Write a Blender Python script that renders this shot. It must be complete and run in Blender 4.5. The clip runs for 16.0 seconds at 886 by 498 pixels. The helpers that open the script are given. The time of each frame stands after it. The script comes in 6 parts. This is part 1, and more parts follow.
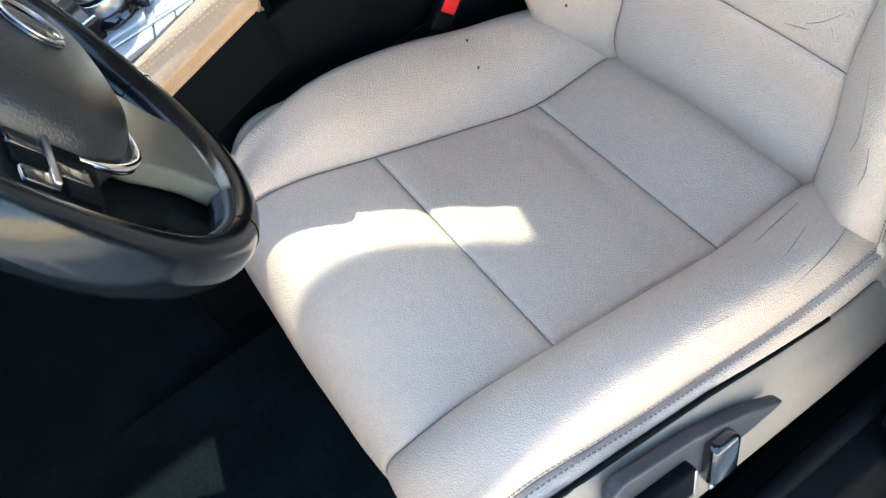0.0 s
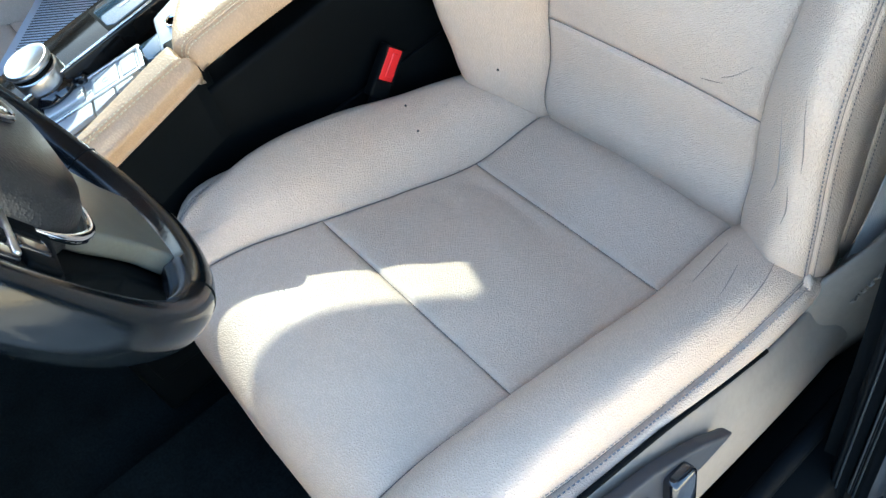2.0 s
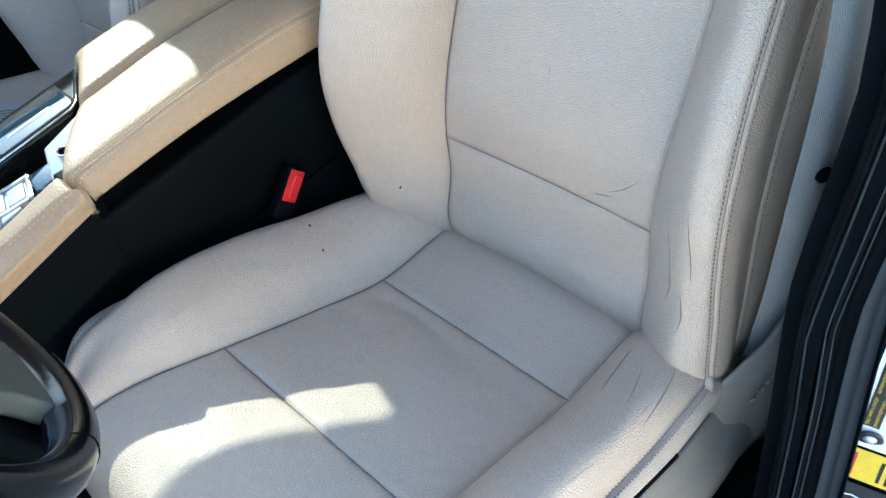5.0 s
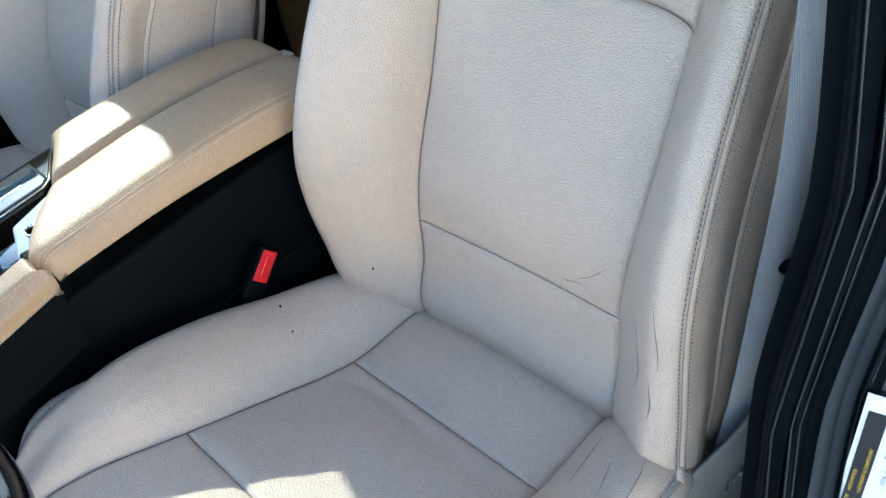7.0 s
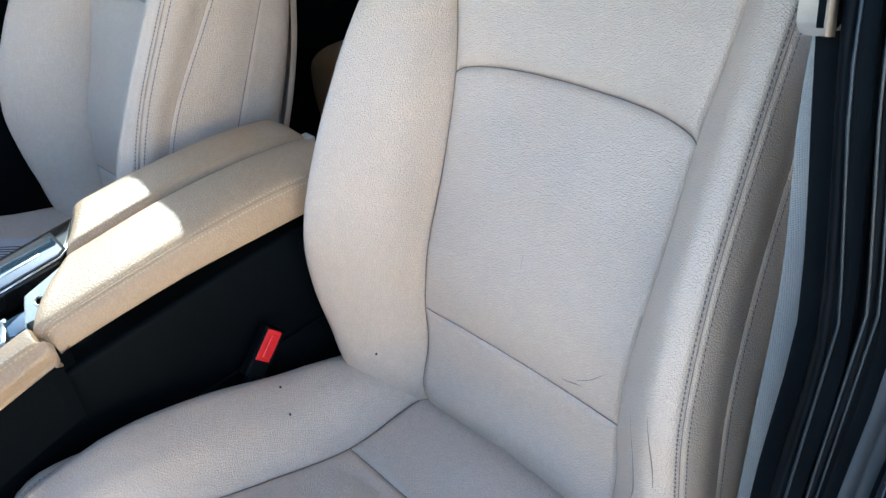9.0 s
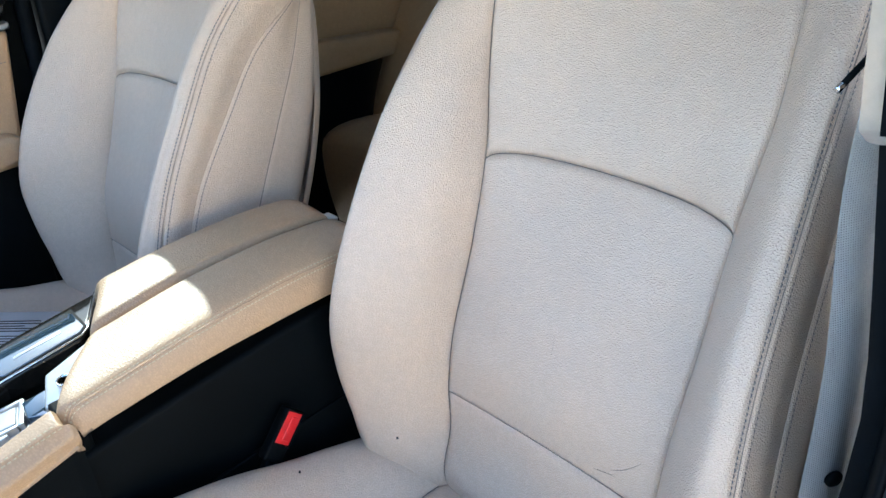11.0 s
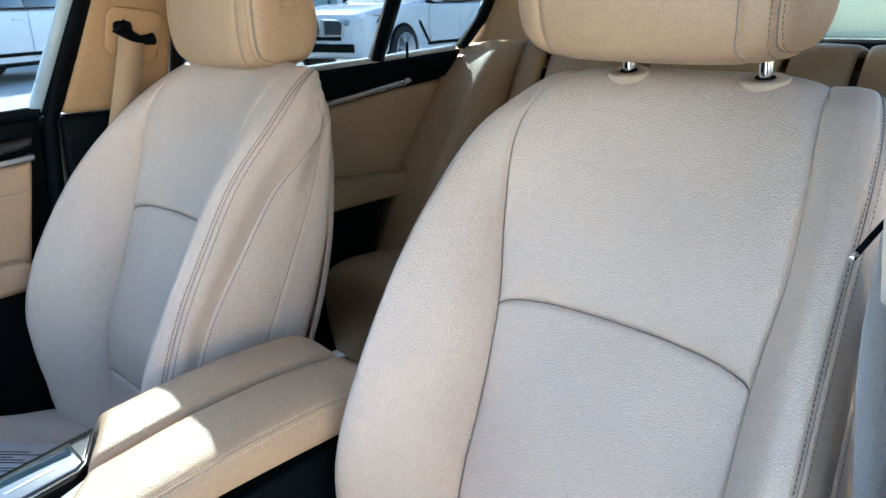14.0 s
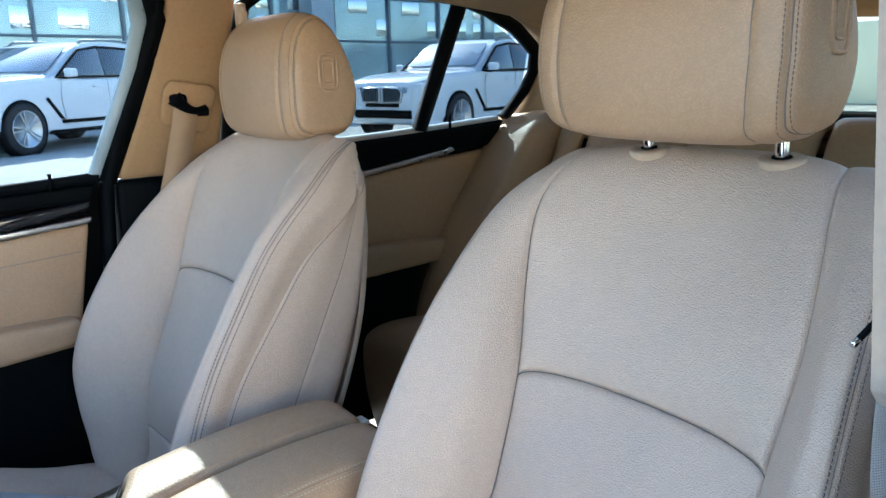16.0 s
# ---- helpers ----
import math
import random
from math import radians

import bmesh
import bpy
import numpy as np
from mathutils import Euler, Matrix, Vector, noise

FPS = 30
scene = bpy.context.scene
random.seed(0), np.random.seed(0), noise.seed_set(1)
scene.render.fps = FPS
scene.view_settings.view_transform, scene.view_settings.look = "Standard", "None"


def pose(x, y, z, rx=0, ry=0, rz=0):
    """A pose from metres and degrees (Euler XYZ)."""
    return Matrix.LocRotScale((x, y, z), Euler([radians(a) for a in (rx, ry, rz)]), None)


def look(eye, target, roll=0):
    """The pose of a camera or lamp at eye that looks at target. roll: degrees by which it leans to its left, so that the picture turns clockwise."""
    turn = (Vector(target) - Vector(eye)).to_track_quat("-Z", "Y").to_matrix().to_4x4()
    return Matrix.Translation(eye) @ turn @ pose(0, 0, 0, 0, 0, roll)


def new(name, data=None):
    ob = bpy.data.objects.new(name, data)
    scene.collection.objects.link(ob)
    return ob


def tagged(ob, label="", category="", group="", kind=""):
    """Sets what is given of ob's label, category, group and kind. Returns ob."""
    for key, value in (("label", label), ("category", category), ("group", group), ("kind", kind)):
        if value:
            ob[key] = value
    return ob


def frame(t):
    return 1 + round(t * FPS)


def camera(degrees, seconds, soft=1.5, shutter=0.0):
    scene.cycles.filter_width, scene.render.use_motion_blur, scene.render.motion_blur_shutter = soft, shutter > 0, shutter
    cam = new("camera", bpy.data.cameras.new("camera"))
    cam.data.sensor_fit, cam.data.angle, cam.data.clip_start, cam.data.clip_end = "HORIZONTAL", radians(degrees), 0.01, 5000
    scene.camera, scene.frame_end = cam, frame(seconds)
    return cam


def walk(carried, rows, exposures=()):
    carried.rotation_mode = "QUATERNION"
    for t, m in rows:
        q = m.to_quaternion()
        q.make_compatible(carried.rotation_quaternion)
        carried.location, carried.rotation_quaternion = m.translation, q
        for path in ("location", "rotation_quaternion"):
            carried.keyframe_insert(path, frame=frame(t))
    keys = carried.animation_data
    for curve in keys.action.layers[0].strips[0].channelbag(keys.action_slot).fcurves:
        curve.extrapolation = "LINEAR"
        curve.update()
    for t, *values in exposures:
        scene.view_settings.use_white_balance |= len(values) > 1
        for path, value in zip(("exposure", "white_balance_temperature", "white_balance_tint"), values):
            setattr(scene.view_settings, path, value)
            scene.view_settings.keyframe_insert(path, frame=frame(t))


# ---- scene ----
cam = camera(62.2, 16.0)
PATH = [
    (0, (0.416, -0.492, 1.194), (-0.676, -0.12, -0.439), -20.1),
    (0.5, (0.415, -0.503, 1.195), (-0.672, -0.077, -0.429), -18.9),
    (1, (0.418, -0.511, 1.197), (-0.669, -0.026, -0.41), -17.7),
    (1.5, (0.423, -0.514, 1.198), (-0.671, 0.032, -0.385), -16.5),
    (2, (0.422, -0.51, 1.202), (-0.672, 0.096, -0.359), -15.2),
    (2.5, (0.419, -0.507, 1.205), (-0.671, 0.163, -0.333), -13.7),
    (3, (0.418, -0.503, 1.206), (-0.666, 0.227, -0.308), -12.4),
    (3.5, (0.421, -0.499, 1.206), (-0.661, 0.286, -0.282), -11.4),
    (4, (0.421, -0.496, 1.207), (-0.652, 0.343, -0.258), -10.3),
    (6.5, (0.421, -0.473, 1.216), (-0.673, 0.558, -0.103), -7.2),
    (7, (0.427, -0.467, 1.219), (-0.695, 0.587, -0.057), -6.8),
    (7.5, (0.43, -0.459, 1.224), (-0.722, 0.609, -0.014), -6.3),
    (8, (0.434, -0.452, 1.228), (-0.751, 0.626, 0.03), -5.9),
    (8.5, (0.439, -0.444, 1.23), (-0.782, 0.643, 0.077), -5.4),
    (9, (0.441, -0.43, 1.235), (-0.816, 0.651, 0.117), -5.2),
    (11.5, (0.397, -0.474, 1.252), (-0.907, 0.747, 0.352), -3.0),
    (12, (0.393, -0.49, 1.253), (-0.913, 0.77, 0.413), -2.4),
    (12.5, (0.387, -0.502, 1.256), (-0.923, 0.79, 0.474), -1.8),
    (13, (0.383, -0.503, 1.26), (-0.94, 0.807, 0.531), -1.5),
    (13.5, (0.385, -0.491, 1.264), (-0.964, 0.821, 0.587), -1.3),
    (14, (0.389, -0.484, 1.268), (-0.985, 0.828, 0.642), -1.1),
    (14.5, (0.396, -0.479, 1.271), (-1.007, 0.823, 0.694), -1.0),
    (15, (0.405, -0.474, 1.276), (-1.029, 0.813, 0.741), -0.9),
    (15.5, (0.417, -0.468, 1.279), (-1.053, 0.795, 0.784), -0.9),
    (16, (0.426, -0.463, 1.281), (-1.079, 0.772, 0.821), -1.0),
]
walk(cam, [(t, look(eye, target, roll)) for t, eye, target, roll in PATH], [(0, 3.2, 6550, 3), (3.5, 2.9, 5950, -2), (8, 2.78, 5950, 2), (12.5, 2.92, 6120, 5), (16, 2.55, 5800, 4)])

# ---- world and sun ----
SUN = Vector((-1.0, 0.24, 0.82)).normalized()
world = bpy.data.worlds.new("world")
scene.world = world
world.use_nodes = True
wn = world.node_tree.nodes
sky = wn.new("ShaderNodeTexSky")
sky.sky_type = "NISHITA"
sky.sun_disc = False
sky.sun_elevation = math.asin(SUN.z)
sky.sun_rotation = math.atan2(SUN.x, SUN.y)
world.node_tree.links.new(sky.outputs[0], wn["Background"].inputs[0])
wn["Background"].inputs[1].default_value = 0.15
sun = new("sun", bpy.data.lights.new("sun", "SUN"))
sun.data.energy = 3.2
sun.data.angle = radians(0.53)
sun.data.color = (1.0, 0.91, 0.76)
sun.matrix_world = look(SUN * 30, (0, 0, 0))


# ---- materials ----
def mat(name, col, rough=0.5, metal=0.0, var=0.08, scale=8.0, bump=0.0, bscale=300.0, grain="noise", spec=0.5, coat=0.0, fine=0.05, wear=None):
    """Procedural surface: two scales of colour change, roughness change and a fine relief."""
    m = bpy.data.materials.new(name)
    m.use_nodes = True
    nt = m.node_tree
    n, lk = nt.nodes, nt.links
    p = n["Principled BSDF"]
    p.inputs["Metallic"].default_value = metal
    p.inputs["Specular IOR Level"].default_value = spec
    p.inputs["Coat Weight"].default_value = coat
    p.inputs["Coat Roughness"].default_value = 0.05
    tc = n.new("ShaderNodeTexCoord")
    a = n.new("ShaderNodeTexNoise")
    a.inputs["Scale"].default_value, a.inputs["Detail"].default_value = scale, 5
    b = n.new("ShaderNodeTexNoise")
    b.inputs["Scale"].default_value, b.inputs["Detail"].default_value = scale * 22, 3
    lk.new(tc.outputs["Object"], a.inputs["Vector"])
    lk.new(tc.outputs["Object"], b.inputs["Vector"])
    def ramp(src, lo, hi):
        r = n.new("ShaderNodeMapRange")
        r.inputs["From Min"].default_value, r.inputs["From Max"].default_value = 0.3, 0.7
        r.inputs["To Min"].default_value, r.inputs["To Max"].default_value = lo, hi
        lk.new(src, r.inputs["Value"])
        return r.outputs["Result"]
    mul = n.new("ShaderNodeMath")
    mul.operation = "MULTIPLY"
    lk.new(ramp(a.outputs["Fac"], 1 - var, 1 + var), mul.inputs[0])
    lk.new(ramp(b.outputs["Fac"], 1 - fine, 1 + fine), mul.inputs[1])
    hsv = n.new("ShaderNodeHueSaturation")
    hsv.inputs["Color"].default_value = (*col, 1)
    lk.new(mul.outputs[0], hsv.inputs["Value"])
    colour = hsv.outputs["Color"]
    if wear:
        mix = n.new("ShaderNodeMix")
        mix.data_type = "RGBA"
        mix.inputs["B"].default_value = (*wear[0], 1)
        c = n.new("ShaderNodeTexNoise")
        c.inputs["Scale"].default_value, c.inputs["Detail"].default_value, c.inputs["Roughness"].default_value = wear[1], 8, 0.7
        lk.new(tc.outputs["Object"], c.inputs["Vector"])
        r = n.new("ShaderNodeMapRange")
        r.inputs["From Min"].default_value, r.inputs["From Max"].default_value = wear[2], wear[2] + 0.08
        r.inputs["To Max"].default_value = wear[3]
        lk.new(c.outputs["Fac"], r.inputs["Value"])
        lk.new(r.outputs["Result"], mix.inputs["Factor"])
        lk.new(colour, mix.inputs["A"])
        colour = mix.outputs["Result"]
    lk.new(colour, p.inputs["Base Color"])
    lk.new(ramp(a.outputs["Fac"], max(0.0, rough * 0.88), min(1.0, rough * 1.12)), p.inputs["Roughness"])
    if bump:
        bp = n.new("ShaderNodeBump")
        bp.inputs["Strength"].default_value, bp.inputs["Distance"].default_value = 1.0, bump
        if grain == "leather":
            v = n.new("ShaderNodeTexVoronoi")
            v.feature = "SMOOTH_F1"
            v.inputs["Smoothness"].default_value = 0.35
            v.inputs["Scale"].default_value = bscale
            d = n.new("ShaderNodeTexNoise")
            d.inputs["Scale"].default_value = bscale * 0.4
            add = n.new("ShaderNodeMixRGB")
            add.blend_type = "LINEAR_LIGHT"
            add.inputs[0].default_value = 0.0009
            lk.new(tc.outputs["Object"], add.inputs[1])
            lk.new(tc.outputs["Object"], d.inputs["Vector"])
            lk.new(d.outputs["Color"], add.inputs[2])
            lk.new(add.outputs[0], v.inputs["Vector"])
            mr = n.new("ShaderNodeMapRange")
            mr.inputs["From Min"].default_value, mr.inputs["From Max"].default_value = 0.08, 0.62
            mr.inputs["To Min"].default_value, mr.inputs["To Max"].default_value = 1.0, 0.0
            lk.new(v.outputs["Distance"], mr.inputs["Value"])
            w = n.new("ShaderNodeTexNoise")
            w.inputs["Scale"].default_value, w.inputs["Detail"].default_value = 55, 3
            lk.new(tc.outputs["Object"], w.inputs["Vector"])
            amp = n.new("ShaderNodeMath")
            amp.operation = "MULTIPLY"
            lk.new(mr.outputs["Result"], amp.inputs[0])
            lk.new(ramp(w.outputs["Fac"], 0.75, 1.1), amp.inputs[1])
            lk.new(amp.outputs[0], bp.inputs["Height"])
            val = n.new("ShaderNodeMath")
            val.operation = "MULTIPLY"
            vr = n.new("ShaderNodeMapRange")
            vr.inputs["To Min"].default_value, vr.inputs["To Max"].default_value = 0.88, 1.03
            lk.new(amp.outputs[0], vr.inputs["Value"])
            lk.new(mul.outputs[0], val.inputs[0])
            lk.new(vr.outputs["Result"], val.inputs[1])
            lk.new(val.outputs[0], hsv.inputs["Value"])
        elif grain == "weave":
            s1 = n.new("ShaderNodeTexWave")
            s1.inputs["Scale"].default_value = bscale
            s1.bands_direction = "Z"
            s2 = n.new("ShaderNodeTexWave")
            s2.inputs["Scale"].default_value = bscale
            s2.bands_direction = "Y"
            mx = n.new("ShaderNodeMath")
            mx.operation = "MULTIPLY"
            for q in (s1, s2):
                lk.new(tc.outputs["Object"], q.inputs["Vector"])
            lk.new(s1.outputs["Fac"], mx.inputs[0])
            lk.new(s2.outputs["Fac"], mx.inputs[1])
            lk.new(mx.outputs[0], bp.inputs["Height"])
        else:
            d = n.new("ShaderNodeTexNoise")
            d.inputs["Scale"].default_value, d.inputs["Detail"].default_value = bscale, 4
            lk.new(tc.outputs["Object"], d.inputs["Vector"])
            lk.new(d.outputs["Fac"], bp.inputs["Height"])
        lk.new(bp.outputs["Normal"], p.inputs["Normal"])
    return m


def glass(name, tint=(1, 1, 1), rough=0.0):
    """Thin tinted pane: light passes dimmed, the surface mirrors a little."""
    m = bpy.data.materials.new(name)
    m.use_nodes = True
    n, lk = m.node_tree.nodes, m.node_tree.links
    n.remove(n["Principled BSDF"])
    clear = n.new("ShaderNodeBsdfTransparent")
    clear.inputs["Color"].default_value = (*tint, 1)
    gloss = n.new("ShaderNodeBsdfGlossy")
    gloss.inputs["Roughness"].default_value = rough
    edge = n.new("ShaderNodeLayerWeight")
    power = n.new("ShaderNodeMath")
    power.operation = "POWER"
    power.inputs[1].default_value = 4.0
    share = n.new("ShaderNodeMapRange")
    share.inputs["To Min"].default_value, share.inputs["To Max"].default_value = 0.025, 0.7
    mix = n.new("ShaderNodeMixShader")
    lk.new(edge.outputs["Facing"], power.inputs[0])
    lk.new(power.outputs[0], share.inputs["Value"])
    lk.new(share.outputs["Result"], mix.inputs[0])
    lk.new(clear.outputs[0], mix.inputs[1])
    lk.new(gloss.outputs[0], mix.inputs[2])
    lk.new(mix.outputs[0], n["Material Output"].inputs["Surface"])
    return m


LEATHER = mat("oyster_leather", (0.63, 0.488, 0.375), 0.34, var=0.06, scale=5, bump=0.0007, bscale=600, grain="leather", spec=0.45, fine=0.03)
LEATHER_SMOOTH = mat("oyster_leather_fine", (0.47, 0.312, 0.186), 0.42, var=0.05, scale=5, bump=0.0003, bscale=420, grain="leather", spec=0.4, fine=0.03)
# rear cabin leather, its colour darkened to hold the shade back there
LEATHER_SHADED = mat("shaded_rear_leather", (0.36, 0.235, 0.125), 0.5, var=0.07, scale=4, bump=0.0003, bscale=380, grain="leather", spec=0.35)
THREAD = mat("thread", (0.13, 0.135, 0.155), 0.8, var=0.15, scale=60)
THREAD_TAN = mat("thread_tan", (0.15, 0.115, 0.085), 0.8, var=0.15, scale=60)
THREAD_PALE = mat("thread_pale", (0.52, 0.43, 0.28), 0.8, var=0.12, scale=60)
SEAM = mat("seam_shadow", (0.19, 0.165, 0.15), 0.9, var=0.2, scale=40)
TRIM_BEIGE = mat("beige_plastic", (0.49, 0.38, 0.275), 0.55, var=0.04, scale=6, bump=0.00015, bscale=700, spec=0.35)
# beige plastic with the shade on the seat's door side put into its colour
TRIM_SHADED = mat("shaded_beige_plastic", (0.24, 0.205, 0.17), 0.5, var=0.04, scale=6, bump=0.00015, bscale=700, spec=0.35)
# beige trim again, darkened to carry the dimmer light of the far side
PILLAR_SHADED = mat("shaded_pillar_plastic", (0.36, 0.225, 0.115), 0.6, var=0.04, scale=6, bump=0.00015, bscale=700, spec=0.3)
FABRIC = mat("headliner_fabric", (0.36, 0.25, 0.15), 0.9, var=0.05, scale=8, bump=0.0003, bscale=900, spec=0.1)
BLACK = mat("black_plastic", (0.0022, 0.0033, 0.0040), 0.6, var=0.25, scale=7, bump=0.0002, bscale=900, spec=0.06)
BLACK_LEATHER = mat("black_leather", (0.005, 0.007, 0.009), 0.17, var=0.25, scale=9, bump=0.00006, bscale=420, spec=0.42)
HUB_GRAIN = mat("grained_hub", (0.014, 0.015, 0.016), 0.34, var=0.15, scale=9, bump=0.00016, bscale=520, grain="leather", spec=0.5)
SPOKE_GREY = mat("satin_grey_spoke", (0.165, 0.17, 0.145), 0.32, 0.35, var=0.08, scale=20)
RUBBER = mat("black_rubber", (0.0025, 0.0035, 0.0045), 0.6, var=0.35, scale=18, bump=0.0002, bscale=500, spec=0.05, wear=((0.02, 0.045, 0.05), 30, 0.66, 0.4))
RUBBER_GLINT = mat("glint_rubber", (0.009, 0.015, 0.019), 0.5, var=0.4, scale=30, fine=0.3)
CARPET = mat("black_carpet", (0.007, 0.010, 0.011), 0.97, var=0.3, scale=14, bump=0.002, bscale=900, spec=0.03, fine=0.3)
GLOSS = mat("piano_black", (0.010, 0.010, 0.012), 0.09, var=0.2, scale=30, coat=0.6, spec=0.6, wear=((0.10, 0.10, 0.10), 160, 0.68, 0.3))
WOOD = mat("dark_wood", (0.010, 0.009, 0.008), 0.08, var=0.4, scale=24, spec=0.3, wear=((0.16, 0.16, 0.15), 220, 0.66, 0.4))
CHROME = mat("chrome", (0.82, 0.82, 0.83), 0.12, 1.0, var=0.04, scale=20)
SATIN = mat("satin_metal", (0.60, 0.60, 0.60), 0.30, 1.0, var=0.06, scale=30)
SILVER = mat("silver_plastic", (0.55, 0.55, 0.54), 0.38, 0.35, var=0.06, scale=30)
PALE_SEAL = mat("pale_blue_seal", (0.30, 0.38, 0.42), 0.3, var=0.1, scale=20)
GREY_KEY = mat("grey_key", (0.42, 0.43, 0.44), 0.42, 0.1, var=0.06, scale=30)
SMOKED = mat("smoked_lid", (0.03, 0.05, 0.07), 0.05, var=0.1, scale=20, coat=1.0, spec=0.8)
POD = mat("dark_grey_plastic", (0.035, 0.036, 0.040), 0.45, var=0.1, scale=20, bump=0.0001, bscale=900, spec=0.4)
RED = mat("red_plastic", (0.62, 0.012, 0.016), 0.35, var=0.06, scale=40)
WEBBING = mat("belt_webbing", (0.40, 0.275, 0.17), 0.8, var=0.05, scale=20, bump=0.0007, bscale=150, grain="weave", spec=0.2)
WEBBING_GREY = mat("grey_belt_webbing", (0.50, 0.47, 0.44), 0.75, var=0.05, scale=20, bump=0.0007, bscale=150, grain="weave", spec=0.2)
PAINT_JAMB = mat("blue_grey_paint", (0.010, 0.014, 0.019), 0.4, 0.2, var=0.1, scale=10, coat=0.1)
WHITE_PAINT = mat("white_paint", (0.78, 0.79, 0.80), 0.25, var=0.02, scale=3, coat=0.8, fine=0.01)
TYRE = mat("tyre_rubber", (0.02, 0.02, 0.022), 0.8, var=0.2, scale=14, bump=0.001, bscale=120)
ASPHALT = mat("asphalt", (0.42, 0.41, 0.38), 0.9, var=0.22, scale=0.6, bump=0.004, bscale=80, fine=0.25, wear=((0.40, 0.39, 0.36), 0.9, 0.56, 0.7))
CONCRETE = mat("pale_concrete", (0.50, 0.49, 0.45), 0.85, var=0.08, scale=1.0, bump=0.002, bscale=60)
CREAM_WALL = mat("cream_render", (0.80, 0.79, 0.62), 0.9, var=0.06, scale=0.8, bump=0.002, bscale=50)
RENDER_WALL = mat("pale_render", (0.82, 0.69, 0.50), 0.9, var=0.06, scale=0.8, bump=0.002, bscale=50)
CLADDING = mat("grey_cladding", (0.46, 0.49, 0.53), 0.4, 0.3, var=0.05, scale=1.0)
FRAME_GREY = mat("grey_mullion", (0.16, 0.19, 0.22), 0.45, 0.4, var=0.08, scale=2)
FACADE_GLASS = mat("facade_glass", (0.36, 0.46, 0.50), 0.10, 0.5, var=0.45, scale=0.35, coat=1.0, spec=0.8)
MIRROR_PANE = mat("sky_mirror_pane", (0.86, 0.88, 0.86), 0.06, 0.95, var=0.08, scale=1.5, coat=0.5)
SCREEN_GLASS = mat("reflecting_windscreen", (0.20, 0.27, 0.33), 0.06, 0.55, var=0.3, scale=2, coat=1.0, spec=0.9)
CAR_GLASS = mat("tinted_car_glass", (0.02, 0.03, 0.04), 0.04, var=0.2, scale=2, coat=1.0, spec=0.9)
LAMP_GLASS = mat("headlamp", (0.16, 0.19, 0.23), 0.08, 0.4, var=0.4, scale=18, coat=1.0)
GLASS = glass("clear_glass", (0.57, 0.62, 0.65))
GLASS_BACK = glass("rear_window_glass", (0.62, 0.67, 0.64))
GLASS_REAR = glass("tinted_glass", (0.44, 0.49, 0.52))
PAPER = mat("white_label", (0.72, 0.74, 0.76), 0.5, var=0.03, scale=30)
INK = mat("black_ink", (0.015, 0.015, 0.018), 0.5)
INK_RED = mat("red_ink", (0.55, 0.05, 0.05), 0.5)
INK_YELLOW = mat("yellow_ink", (0.75, 0.52, 0.04), 0.5)
INK_WHITE = mat("white_ink", (0.75, 0.77, 0.78), 0.5)
PRINT_PAPER = mat("printed_paper", (0.62, 0.66, 0.72), 0.6, var=0.04, scale=20)

BASE = {}


def thing(name, at, label, category, group="", kind=""):
    e = new(name)
    e.empty_display_size = 0.05
    e.location = at
    BASE[e.name] = Vector(at)
    return tagged(e, label, category, group, kind)


def part(name, geo, material, parent=None, label="", smooth=True, kind=""):
    """One mesh object; geo is a bmesh or (verts, faces) in world places."""
    me = bpy.data.meshes.new(name)
    if isinstance(geo, tuple):
        me.from_pydata([tuple(v) for v in geo[0]], [], geo[1])
    else:
        geo.to_mesh(me)
        geo.free()
    me.materials.append(material)
    if smooth:
        me.polygons.foreach_set("use_smooth", [True] * len(me.polygons))
    me.update()
    ob = new(name, me)
    if parent is not None:
        ob.parent = parent
        if parent.name in BASE:
            ob.matrix_parent_inverse = Matrix.Translation(-BASE[parent.name])
    return tagged(ob, label, kind=kind)


def solo(name, geo, material, label, category, group="", kind="", smooth=True):
    return tagged(part(name, geo, material, None, "", smooth), label, category, group, kind)


# ---- shape helpers ----
def spline(ctrl, ts):
    """Catmull-Rom through ctrl (n x k) at parameters ts in 0..n-1."""
    c = np.asarray(ctrl, float)
    n = len(c)
    out = []
    for t in ts:
        i = min(int(t), n - 2)
        u = t - i
        p1, p2 = c[i], c[i + 1]
        p0 = c[i - 1] if i else 2 * p1 - p2
        p3 = c[i + 2] if i + 2 < n else 2 * p2 - p1
        out.append(0.5 * (2 * p1 + (p2 - p0) * u + (2 * p0 - 5 * p1 + 4 * p2 - p3) * u * u + (3 * p1 - p0 - 3 * p2 + p3) * u ** 3))
    return np.array(out)


def eased(a, b, n, near=0.0):
    """n+1 values from a to b, closer together at both ends."""
    u = np.linspace(0, 1, n + 1)
    return a + (b - a) * ((1 - near) * u + near * (0.5 - 0.5 * np.cos(np.pi * u)))


def surface(ctrl, rows, cols):
    """ctrl: R x C x 3 control net; a grid of points at the row and column parameters."""
    ctrl = np.asarray(ctrl, float)
    a = spline(ctrl.reshape(len(ctrl), -1), rows).reshape(len(rows), ctrl.shape[1], 3)
    b = spline(a.transpose(1, 0, 2).reshape(ctrl.shape[1], -1), cols).reshape(len(cols), len(rows), 3)
    return b.transpose(1, 0, 2)


def normals(g):
    du = np.gradient(g, axis=0)
    dv = np.gradient(g, axis=1)
    n = np.cross(du, dv)
    return n / np.maximum(np.linalg.norm(n, axis=2, keepdims=True), 1e-9)


